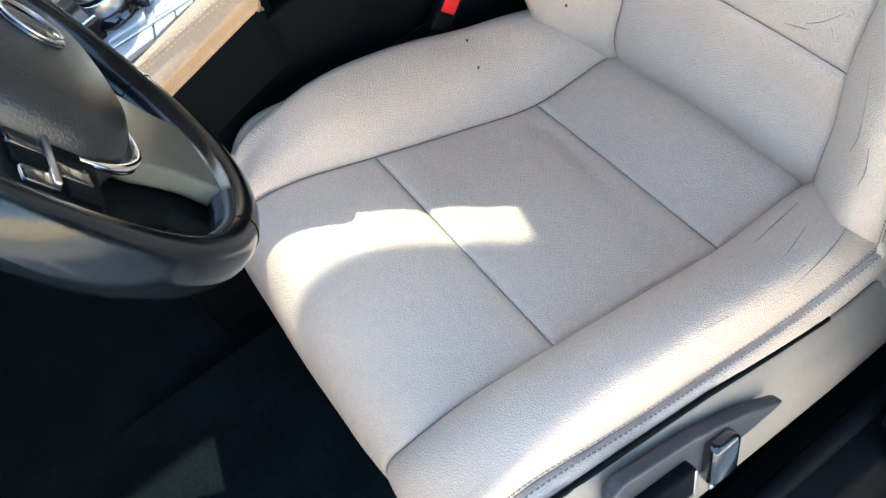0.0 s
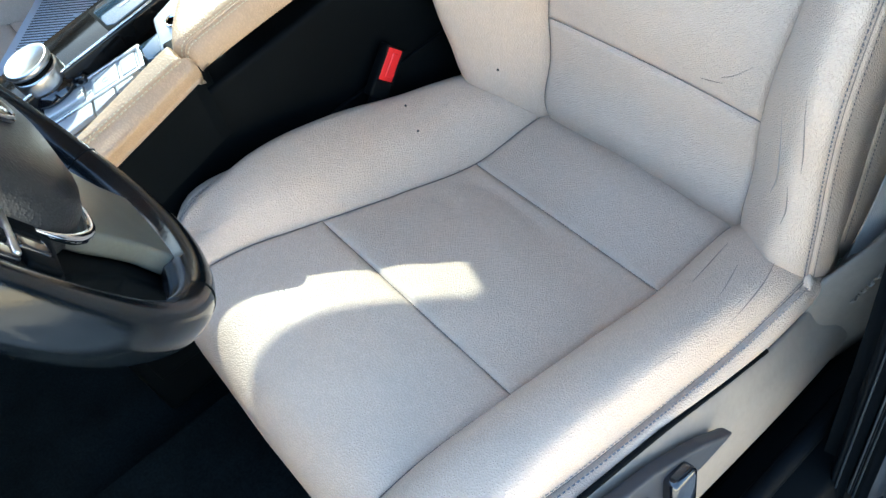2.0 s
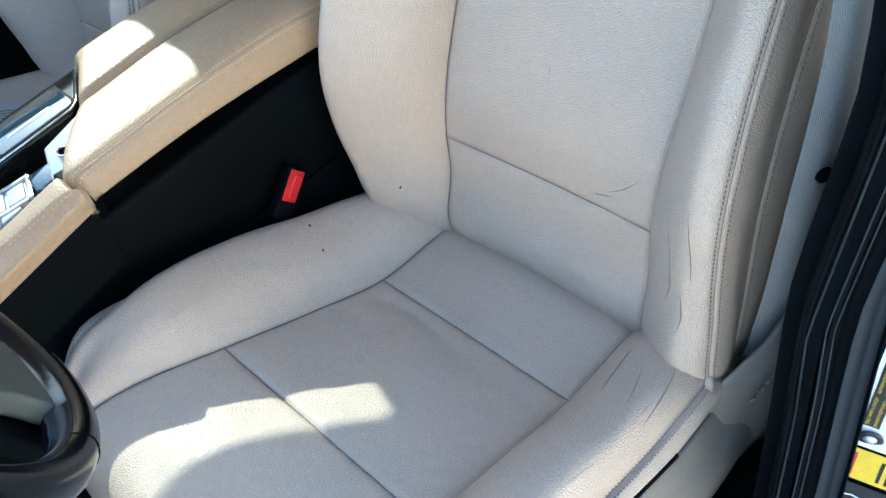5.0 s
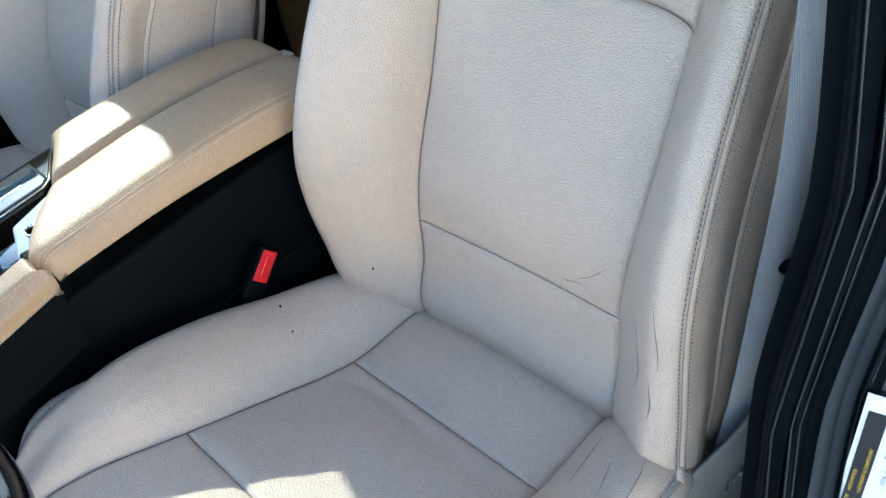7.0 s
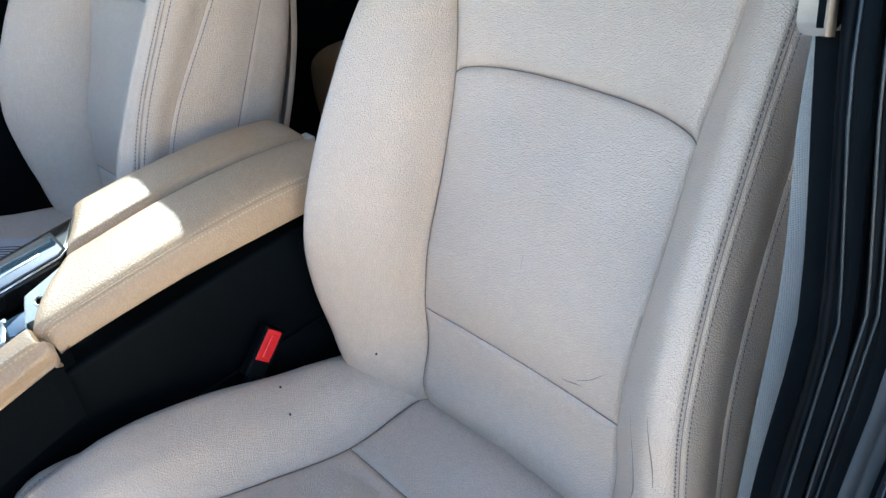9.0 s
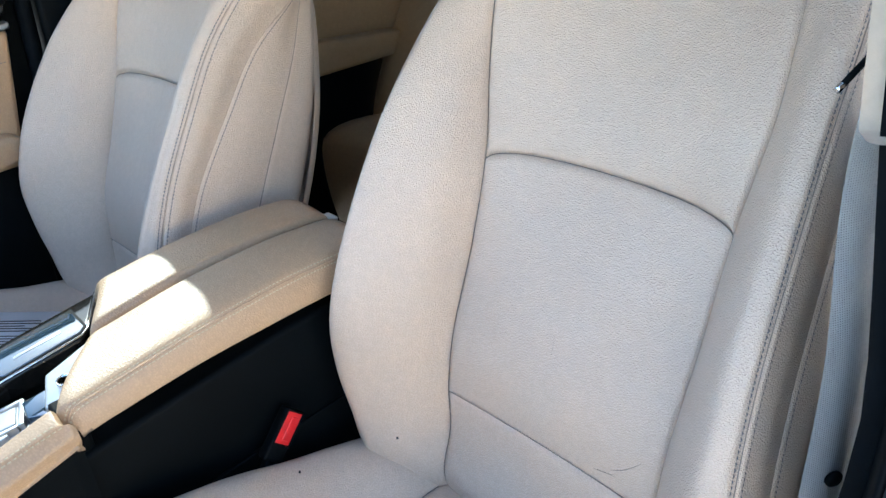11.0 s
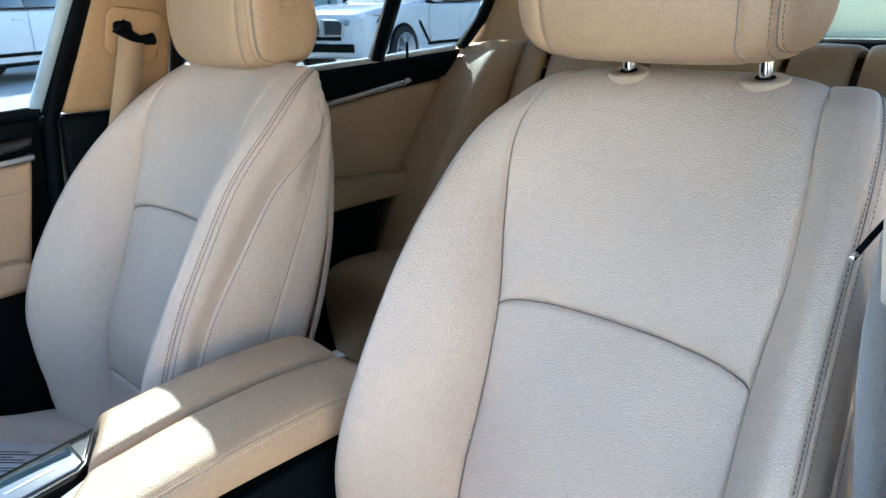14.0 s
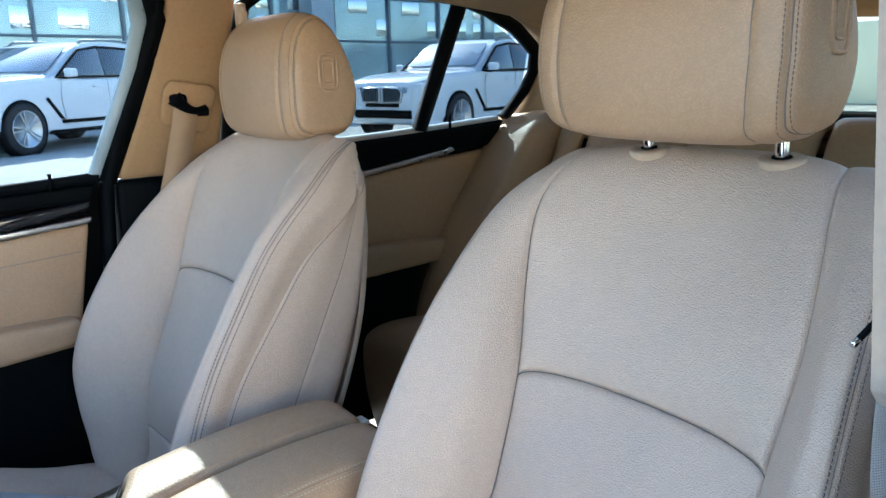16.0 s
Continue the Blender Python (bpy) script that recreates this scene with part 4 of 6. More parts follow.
part("knob_cap", lathe([(0.0278, 0.039), (0.0285, 0.042), (0.0280, 0.046), (0.0260, 0.047), (0.024, 0.0455), (0.0, 0.0465)], K, 48), SATIN, knob, "brushed silver cap")
for a in (-40, -15, 10, 35):
    part("menu_key", box((0.034, -0.007, -0.004), (0.047, 0.007, 0.007), 0.003, K @ pose(0, 0, 0, 0, 0, a + 95)), GLOSS, knob)

wood = thing("console_trim", (-0.49, -0.42, 0.70), "glossy dark wood console trim with a dusty smoked lid", "console trim")
W = Matrix.Translation((-0.482, -0.331, 0.7505)) @ pose(0, 0, 0, 8.5)
part("trim_board", prism([W @ Vector(q) for q in ((-0.042, 0.095, 0), (0.030, 0.056, 0), (0.039, 0.045, 0), (0.039, -0.38, 0), (-0.042, -0.38, 0))], (0, 0, -0.03), (0, 0, 0), 0.005, 3), WOOD, wood)
part("chrome_edge", tube([W @ Vector(q) for q in ((-0.041, 0.094, 0.001), (0.030, 0.056, 0.001), (0.0385, 0.045, 0.001), (0.0385, -0.38, 0.001))], 0.0016, 8), CHROME, wood)
part("lid_gap", box((-0.032, -0.0575, -0.004), (0.032, 0.0575, 0.0008), 0.0003, W), BLACK, wood)
lidp = [(a * 0.030, b) for a, b in ((-1, -0.046), (-0.7, -0.0545), (0.7, -0.0545), (1, -0.046), (1, 0.046), (0.7, 0.0545), (-0.7, 0.0545), (-1, 0.046))]
part("smoked_lid", prism([W @ Vector((a, b, 0)) for a, b in lidp], (0, 0, -0.004), (0, 0, 0.0016), 0.0012, 3), SMOKED, wood, "glossy smoked cover reflecting the sky")
part("lid_bar", box((0.004, -0.028, 0.001), (0.0085, 0.030, 0.0024), 0.0007, W), SATIN, wood, "thin silver bar")

paper = thing("paper_sheet", (-0.80, -0.36, 0.60), "printed paper sheet lying on the passenger seat", "paper")
PM = Matrix.Translation((-0.745, -0.395, 0.606)) @ pose(0, 0, 0, 3, 2, 46)
part("sheet", box((-0.105, -0.15, 0), (0.105, 0.15, 0.0012), 0, PM), PRINT_PAPER, paper)
for k in range(40):
    wd = 0.13 + 0.02 * ((k * 7) % 3) if k % 6 else 0.07
    part("text_bar", box((-0.09, 0.13 - k * 0.0066, 0.0012), (-0.09 + wd, 0.1322 - k * 0.0066, 0.0016), 0, PM), INK, paper, smooth=False)

# seat belt buckle
buckle = thing("belt_buckle", (-0.262, -0.11, 0.56), "black seat belt buckle with a red release button", "belt buckle")
BM = Matrix.Translation((-0.264, -0.135, 0.620)) @ pose(0, 0, 0, -46, -4, 4)
part("stalk", box((-0.012, -0.006, -0.14), (0.000, 0.008, -0.042), 0.004, BM), BLACK, buckle)
part("housing", box((-0.014, -0.0155, -0.045), (0.002, 0.0155, 0.0245), 0.004, BM, 3), BLACK, buckle)
part("housing_rim", tube([BM @ Vector((0.002, a, b)) for a, b in ((-0.0142, -0.023), (0.0142, -0.023), (0.0142, 0.0235), (-0.0142, 0.0235))], 0.0012, 6, True), BLACK, buckle)
part("release_button", box((-0.002, -0.0125, -0.0215), (0.0022, 0.0125, 0.0220), 0.0018, BM, 3), RED, buckle, "red button")
part("button_ridge", box((0.0008, -0.003, -0.016), (0.0034, 0.008, 0.016), 0.0016, BM, 3), RED, buckle)

# ---- steering wheel ----
wheel = thing("steering_wheel", (-0.055, -0.60, 0.88), "black leather steering wheel with satin spoke inlays", "steering wheel")
# local: x to the passenger, y up along the rim plane, z toward the driver
WH = Matrix(((-1, 0, 0, -0.055), (0, -0.407, 0.914, -0.567), (0, 0.914, 0.407, 0.937), (0, 0, 0, 1)))
RIM, GRIP = 0.176, 0.0172


def on_rim(q, around, swell=0.0):
    """A place on the rim's skin: q from its lowest point, around its section."""
    grip = GRIP + 0.0014 * math.cos(4 * q) + swell
    r = RIM + grip * math.cos(around) * 0.94
    return WH @ Vector((math.sin(q) * r, -math.cos(q) * r, grip * 1.14 * math.sin(around)))


v, f = [], []
SID, SEC = 20, 120
for k in range(SEC):
    for j in range(SID):
        v.append(on_rim(2 * math.pi * k / SEC, 2 * math.pi * j / SID))
for k in range(SEC):
    for j in range(SID):
        f.append((k * SID + j, ((k + 1) % SEC) * SID + j, ((k + 1) % SEC) * SID + (j + 1) % SID, k * SID + (j + 1) % SID))
part("rim", (v, f), BLACK_LEATHER, wheel, "shiny worn leather rim")
for q in (-36, 36):
    part("rim_seam", tube([on_rim(radians(q), t, 0.0001) for t in np.linspace(0, 2 * math.pi, 24, endpoint=False)], 0.0006, 5, True), BLACK, wheel)
# laced stitching along the inside of the rim beside the lower spoke
lace = []
for k in range(30):
    q = -radians(18 + k * 1.1)
    lace.append(tube([on_rim(q, 2.3, 0.0003), on_rim(q - radians(0.9), 2.75, 0.0008), on_rim(q + radians(0.5), 3.2, 0.0008), on_rim(q, 3.7, 0.0003)], 0.0009, 5))
part("rim_lacing", joined(*lace), GLOSS, wheel, "black thread lacing", kind="stuff")
hubrows = []
for r, h in ((0.108, -0.020), (0.113, -0.002), (0.1125, 0.010), (0.108, 0.020), (0.098, 0.028), (0.078, 0.034), (0.045, 0.038), (0.0, 0.039)):
    row = []
    for k in range(56):
        q = 2 * math.pi * k / 56
        c, s_ = math.cos(q), math.sin(q)
        row.append(WH @ Vector((r * math.copysign(abs(c) ** 0.70, c) * 0.86, r * math.copysign(abs(s_) ** 0.75, s_) * (0.63 if s_ < 0 else 0.70), h)))
    hubrows.append(row)
part("airbag_cover", grid_geo(np.array(hubrows), True), HUB_GRAIN, wheel, "grained black airbag cover")
part("emblem", lathe([(0.021, 0.037), (0.022, 0.040), (0.018, 0.042), (0.0, 0.043)], WH, 32), GLOSS, wheel, "round glossy emblem")
part("emblem_ring", tube([WH @ Vector((0.0195 * math.cos(q), 0.0195 * math.sin(q), 0.0415)) for q in np.linspace(0, 2 * math.pi, 40, endpoint=False)], 0.0011, 6, True), SATIN, wheel, "thin satin ring")
# lower spoke: a satin inlay over a black bracket
half = [(0.064, -0.056), (0.061, -0.078), (0.052, -0.104), (0.046, -0.128), (0.048, -0.162)]
part("lower_spoke", prism([WH @ Vector((x, y, -0.010)) for x, y in [(-x, y) for x, y in half] + half[::-1]], (0, 0, 0), WH.to_3x3() @ Vector((0, 0, 0.018)), 0.005, 3), SPOKE_GREY, wheel, "satin grey lower spoke")
half = [(0.108, 0.0), (0.104, -0.034), (0.092, -0.062), (0.076, -0.088), (0.062, -0.118), (0.064, -0.162)]
part("spoke_bracket", prism([WH @ Vector((x, y, -0.030)) for x, y in [(-x, y) for x, y in half] + half[::-1]], (0, 0, 0), WH.to_3x3() @ Vector((0, 0, 0.018)), 0.005, 3), BLACK, wheel, "black bracket behind the spoke")
for s in (-1, 1):
    edge = spline([(0.014, -0.076), (0.042, -0.075), (0.068, -0.068), (0.087, -0.052), (0.0965, -0.034), (0.099, -0.012)], np.linspace(0, 5, 30))
    part("spoke_edge", tube([WH @ Vector((s * x, y, 0.011)) for x, y in edge], [0.0010 + 0.0030 * math.sin(math.pi * k / 29) for k in range(30)], 10), CHROME, wheel, "chrome spoke edging")
    spoke = [(0.078, 0.036), (0.166, 0.030), (0.168, -0.012), (0.142, -0.022), (0.114, -0.028), (0.085, -0.032)]
    part("side_spoke", prism([WH @ Vector((s * x, y, -0.010)) for x, y in spoke][:: s], (0, 0, 0), WH.to_3x3() @ Vector((0, 0, 0.020)), 0.005), BLACK, wheel)
    for k in range(6):
        x0, y0 = 0.098 + 0.017 * (k % 3), -0.017 + 0.024 * (k // 3)
        part("spoke_key", box((x0, y0, 0.008), (x0 + 0.0145, y0 + 0.020, 0.0135), 0.0025, WH @ Matrix.Diagonal((s, 1, 1, 1)), 3), GLOSS if k % 2 else BLACK, wheel)
    part("spoke_bar", box((0.080, -0.0105, 0.009), (0.143, -0.0062, 0.0150), 0.0014, WH @ Matrix.Diagonal((s, 1, 1, 1)) @ pose(0, 0, 0, 0, 0, 7)), SATIN, wheel, "satin bar across the keys")
part("column", tube([WH @ Vector((0, 0, -0.01)), WH @ Vector((0, 0, -0.10)), WH @ Vector((0, -0.01, -0.30))], [0.055, 0.06, 0.07], 20), BLACK, wheel)

# ---- car body round the cabin ----
floor = solo("cabin_floor", joined(grid_geo(surface(np.array([[(x, y, 0.30 + (0.10 if y < -1.0 else 0) - (0.03 if abs(x + 0.02) < 0.2 and y < -0.4 else 0)) for x in (-1.2, -0.6, -0.2, 0.1, 0.36)] for y in (-1.5, -1.1, -0.7, -0.4, 0.1, 0.6, 1.2)]), eased(0, 6, 30), eased(0, 4, 24)))), CARPET, "black carpeted footwell floor", "floor", kind="structure")
mat_ = thing("floor_mat", (0, -0.75, 0.285), "black velour floor mat with a round fixing", "floor mat")
part("mat", box((-0.25, -1.05, 0.288), (0.26, -0.46, 0.300), 0.004), CARPET, mat_, "", False)
part("mat_fixing", lathe([(0.026, 0.298), (0.026, 0.302), (0.021, 0.303), (0.020, 0.3015), (0.0, 0.3018)], pose(0.12, -0.585, 0), 32), BLACK, mat_)
dash = thing("dashboard", (-0.39, -1.05, 0.6), "black dashboard in front of the seats", "dashboard")
part("dash_body", prism([(0.33, y, z) for y, z in ((-1.35, 0.40), (-1.35, 1.02), (-1.10, 1.03), (-0.90, 1.00), (-0.84, 0.93), (-0.88, 0.70), (-1.0, 0.45))], (0, 0, 0), (-1.44, 0, 0), 0.02), BLACK, dash)

# roof with the windscreen's upper edge
HEAD_Y = -0.50
roofnet = []
for y, z, hw in ((HEAD_Y, 1.51, 0.50), (HEAD_Y + 0.1, 1.53, 0.52), (-0.15, 1.54, 0.55), (0.1, 1.53, 0.56), (0.6, 1.50, 0.56), (0.95, 1.46, 0.53), (1.25, 1.39, 0.50)):
    roofnet.append([(-0.39 + q * hw, y - (0.10 * (1 - q * q) if y < -0.3 else 0), z - 0.05 * q * q) for q in (-1, -0.9, -0.5, 0, 0.5, 0.9, 1)])
g = surface(np.array(roofnet), eased(0, 6, 28), eased(0, 6, 24))
roof = solo("ceiling", shell(g, normals(g), 0.03), FABRIC, "beige fabric headliner under the roof", "headliner", kind="structure")
g2 = g + np.array([0, 0, 0.035])
outer = solo("roof_panel", shell(g2, normals(g2), 0.01), PAINT_JAMB, "dark painted car roof panel", "car roof", kind="structure")


def sx(z, base=-1.13):
    """The side wall leans inward above the belt line."""
    return base if z < 1.08 else base + 0.14 * (z - 1.08) / 0.38


def side_slab(pts, inner, thick, bevel=0.006, base=-1.13):
    """A slab in the leaning side plane; inner is how far it stands into the cabin."""
    a = [Vector((sx(z, base) + inner, y, z)) for y, z in pts]
    return prism(a, (0, 0, 0), (-thick, 0, 0), bevel)


def bar(pts, wide, deep, base=-1.13, inner=0.0):
    """A frame member along (y, z) points in the side plane."""
    v, f = [], []
    pts = [np.array(p, float) for p in pts]
    n = len(pts)
    for i, p in enumerate(pts):
        t = pts[min(i + 1, n - 1)] - pts[max(i - 1, 0)]
        t /= np.linalg.norm(t)
        nrm = np.array([-t[1], t[0]])
        for a, b in ((-0.5, 0), (-0.38, 0.8), (0, 1), (0.38, 0.8), (0.5, 0), (0.5, -0.6), (-0.5, -0.6)):
            q = p + nrm * a * wide
            v.append((sx(q[1], base) + inner + b * deep, q[0], q[1]))
    for i in range(n - 1):
        for k in range(7):
            f.append((i * 7 + k, i * 7 + (k + 1) % 7, (i + 1) * 7 + (k + 1) % 7, (i + 1) * 7 + k))
    f += [tuple(range(7)), tuple(range((n - 1) * 7, n * 7))[::-1]]
    return v, f


# passenger front door
fd = thing("passenger_door", (-1.15, -0.5, 0.35), "closed passenger door with beige leather card and black upper trim", "car door")
part("door_shell", side_slab([(-1.25, 0.35), (-1.25, 1.06), (-0.30, 1.085), (-0.06, 1.092), (-0.10, 0.35)], -0.03, 0.08), BLACK, fd)
part("upper_trim", side_slab([(-1.2, 1.03), (-1.2, 1.062), (-0.30, 1.075), (-0.075, 1.085), (-0.085, 1.050)], 0.012, 0.05, 0.008), BLACK, fd, "black upper trim")
part("gloss_strip", side_slab([(-1.1, 0.975), (-1.1, 1.005), (-0.24, 1.038), (-0.09, 1.054), (-0.095, 1.036), (-0.24, 1.012)], 0.016, 0.03, 0.006), GLOSS, fd, "glossy black trim strip")
part("metal_strip", side_slab([(-1.1, 0.962), (-1.1, 0.974), (-0.24, 1.010), (-0.092, 1.022), (-0.093, 1.010), (-0.24, 0.998)], 0.014, 0.03, 0.003), SATIN, fd, "satin metal strip")
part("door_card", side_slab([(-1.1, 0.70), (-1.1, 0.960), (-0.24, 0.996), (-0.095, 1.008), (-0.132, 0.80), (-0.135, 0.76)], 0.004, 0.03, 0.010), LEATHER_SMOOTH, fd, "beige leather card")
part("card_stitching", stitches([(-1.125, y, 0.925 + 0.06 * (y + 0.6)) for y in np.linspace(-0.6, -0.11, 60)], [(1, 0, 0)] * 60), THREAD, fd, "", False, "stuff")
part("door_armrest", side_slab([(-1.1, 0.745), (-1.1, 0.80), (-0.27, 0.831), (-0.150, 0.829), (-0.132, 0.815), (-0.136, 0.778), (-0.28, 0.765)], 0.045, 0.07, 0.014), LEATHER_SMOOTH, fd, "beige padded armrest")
part("door_lower", side_slab([(-1.1, 0.36), (-1.1, 0.74), (-0.14, 0.765), (-0.16, 0.36)], 0.0, 0.04, 0.01), BLACK, fd)
part("window_frame", joined(bar([(-1.15, 1.12), (-0.85, 1.33), (-0.60, 1.380), (-0.24, 1.431), (-0.10, 1.448), (-0.03, 1.457), (0.020, 1.436), (0.036, 1.390), (0.016, 1.30), (-0.055, 1.085)], 0.040, 0.018)), BLACK, fd, "black window frame")
part("pane_edge", joined(bar([(0.000, 1.425), (0.008, 1.38), (-0.007, 1.30), (-0.077, 1.09)], 0.030, 0.010)), PALE_SEAL, fd, "pale edge of the window pane")
part("window_seal", joined(bar([(-1.0, 1.083), (-0.3, 1.083), (-0.07, 1.096)], 0.022, 0.012)), RUBBER, fd)
part("lock_pin", tube([(-1.112, -0.158, 1.08), (-1.112, -0.158, 1.113)], [0.004, 0.0034], 10), BLACK, fd)
part("window_glass", side_slab([(-1.1, 1.10), (-0.82, 1.33), (-0.55, 1.42), (-0.20, 1.455), (-0.03, 1.455), (0.025, 1.43), (0.03, 1.39), (-0.07, 1.08)], -0.012, 0.004, 0), GLASS, fd, "clear side window", False)

# middle pillar on the passenger side
pil = thing("middle_pillar", (-1.13, 0.07, 0.4), "beige middle pillar trim with black lower cover", "car pillar", kind="structure")
part("upper_cover", side_slab([(-0.036, 1.088), (-0.010, 1.18), (0.030, 1.32), (0.052, 1.40), (0.040, 1.52), (0.21, 1.52), (0.184, 1.43), (0.174, 1.20), (0.171, 1.088)], 0.020, 0.06, 0.014), PILLAR_SHADED, pil, "beige pillar cover, colour deepened as if shaded")
part("lower_cover", side_slab([(-0.060, 0.36), (-0.046, 0.80), (-0.038, 1.085), (0.171, 1.085), (0.20, 0.80), (0.22, 0.36)], 0.018, 0.06, 0.012), BLACK, pil, "black lower cover")
part("door_seal", joined(bar([(-0.095, 0.40), (-0.072, 0.80), (-0.054, 1.08), (-0.028, 1.18), (0.030, 1.36), (0.038, 1.42), (0.020, 1.465), (-0.04, 1.478), (-0.24, 1.462), (-0.6, 1.41)], 0.026, 0.020)), RUBBER, pil, "black rubber door seal")
guide = thing("belt_guide", (-1.06, 0.09, 1.22), "beige belt guide plate with a dark slot", "belt guide")
part("guide_plate", side_slab([(0.038, 1.208), (0.043, 1.266), (0.055, 1.281), (0.138, 1.270), (0.151, 1.257), (0.138, 1.184), (0.124, 1.172), (0.048, 1.197)], 0.036, 0.012, 0.006), PILLAR_SHADED, guide)
slot = []
for k in range(40):
    u = k / 39
    slot.append((sx(1.24) + 0.0405 - 0.01 * u, 0.062 + 0.066 * u, 1.247 - 0.026 * u - 0.012 * math.sin(u * math.pi)))
part("slot_eye", lathe([(0.017, -0.004), (0.0175, 0.0), (0.012, 0.002), (0.0, 0.0)], Matrix.Translation((sx(1.245) + 0.040, 0.070, 1.245)) @ pose(0, 0, 0, 0, 78, 0), 24), BLACK, guide)
part("guide_slot", tube(slot, [0.016 - 0.004 * (k / 39) - 0.005 * math.sin(math.pi * k / 39) for k in range(40)], 10), BLACK, guide)


def belt_strip(path, wide, side, thick=0.0016):
    """Woven webbing along a path; side is the width direction."""
    p = np.asarray(path, float)
    s = np.asarray(side, float) * wide / 2
    t = np.gradient(p, axis=0)
    n = np.cross(t, s)
    n /= np.linalg.norm(n, axis=1, keepdims=True)
    rows = np.stack([p - s + n * thick / 2, p + s + n * thick / 2, p + s - n * thick / 2, p - s - n * thick / 2], axis=1)
    return grid_geo(rows, True)


solo("passenger_belt", belt_strip([(-1.032, 0.084, 1.228), (-1.031, 0.079, 1.20), (-1.042, 0.056, 1.10), (-1.056, 0.022, 0.97), (-1.066, -0.01, 0.80), (-1.072, -0.03, 0.45)], 0.048, (0, 1, -0.12)), WEBBING, "tan seat belt webbing hanging down the pillar", "seat belt")

# passenger-side rear door
rd = thing("rear_door", (-1.15, 0.6, 0.35), "closed rear door with beige card and padded armrest", "car door")
part("door_shell", side_slab([(0.20, 0.35), (0.18, 1.10), (0.46, 1.118), (0.72, 1.135), (1.02, 1.155), (0.86, 0.80), (0.70, 0.35)], -0.03, 0.08), BLACK, rd)
part("upper_trim", side_slab([(0.18, 1.05), (0.18, 1.115), (0.46, 1.125), (0.72, 1.138), (1.02, 1.158), (0.99, 1.085), (0.57, 1.050)], 0.012, 0.05, 0.012), BLACK, rd, "black upper trim")
part("sill_ledge", side_slab([(0.20, 1.112), (0.20, 1.130), (0.46, 1.137), (0.72, 1.150), (1.00, 1.168), (1.00, 1.150), (0.72, 1.132)], 0.004, 0.04, 0.006), SILVER, rd, "pale window ledge")
part("metal_strip", side_slab([(0.30, 1.020), (0.30, 1.036), (0.57, 1.054), (0.80, 1.085), (0.832, 1.092), (0.848, 1.082), (0.82, 1.072), (0.57, 1.040)], 0.020, 0.03, 0.004), SATIN, rd, "satin handle strip")
part("door_card", side_slab([(0.22, 0.80), (0.22, 1.02), (0.57, 1.036), (0.80, 1.062), (0.985, 1.078), (0.83, 0.86), (0.80, 0.80)], 0.004, 0.04, 0.012), LEATHER_SHADED, rd, "beige leather card")
part("door_armrest", side_slab([(0.25, 0.78), (0.25, 0.862), (0.56, 0.862), (0.79, 0.848), (0.815, 0.835), (0.818, 0.800), (0.80, 0.788), (0.56, 0.782)], 0.045, 0.07, 0.016), LEATHER_SHADED, rd, "beige padded armrest")
part("window_frame", joined(bar([(0.195, 1.10), (0.196, 1.30), (0.205, 1.42), (0.25, 1.455), (0.55, 1.475), (0.743, 1.470), (0.87, 1.440), (0.98, 1.400), (1.075, 1.345), (1.09, 1.29), (1.075, 1.235), (1.02, 1.16)], 0.030, 0.016)), BLACK, rd, "black window frame")
part("division_bar", joined(bar([(0.722, 1.140), (0.772, 1.475)], 0.040, 0.016)), BLACK, rd, "black division bar")
part("lock_pin", tube([(-1.075, 0.80, 1.145), (-1.075, 0.80, 1.185)], [0.004, 0.0034], 10), BLACK, rd)
part("window_glass", side_slab([(0.20, 1.12), (0.21, 1.44), (0.70, 1.465), (0.87, 1.43), (1.06, 1.34), (1.075, 1.24), (1.0, 1.15)], -0.012, 0.004, 0), GLASS_REAR, rd, "clear rear side window", False)

# rear pillar and roof side
solo("rear_pillar", side_slab([(1.02, 1.10), (1.09, 1.22), (1.115, 1.31), (1.09, 1.37), (0.90, 1.46), (0.90, 1.52), (1.4, 1.40), (1.5, 1.10)], 0.05, 0.10, 0.02), FABRIC, "beige rear pillar trim", "car pillar", kind="structure")
rail = []
for y, z in ((-0.50, 1.46), (-0.2, 1.500), (0.0, 1.504), (0.12, 1.502), (0.2, 1.497), (0.6, 1.485), (0.9, 1.462), (1.05, 1.415), (1.2, 1.36)):
    rail.append((sx(z) + 0.03, y, z + 0.012))
solo("roof_rail", tube(rail, 0.038, 12), FABRIC, "beige roof side trim", "roof trim", kind="structure")

solo("roof_edge_trim", side_slab([(-0.60, 1.388), (-0.24, 1.438), (-0.10, 1.455), (-0.03, 1.464), (0.028, 1.452), (0.06, 1.44), (0.07, 1.55), (-0.6, 1.55)], 0.012, 0.05, 0.004), FABRIC, "beige trim above the side window", "roof trim", kind="structure")
solo("rear_quarter", box((-1.22, 1.0, 0.30), (-1.13, 1.9, 1.16), 0.02), BLACK, "dark rear quarter panel", "car body", kind="structure")
solo("rear_quarter_trim", box((-1.14, 1.02, 1.08), (-1.02, 1.75, 1.165), 0.02), FABRIC, "beige trim beside the parcel shelf", "car trim", kind="structure")

# rear seat
rs = thing("rear_bench", (-0.39, 0.8, 0.35), "tan leather rear bench seat with shade put into its colour", "car seat")


def cushion(net, nr=24, nc=24, sides="tblr", up=1):
    g = surface(np.array(net), eased(0, len(net) - 1, nr, 0.5), eased(0, len(net[0]) - 1, nc, 0.5))
    n = normals(g)
    g, n = tucked(g, sides, 0.008, 0.010, 0.006, 0.04, up)
    return shell(g, n, 0.015)


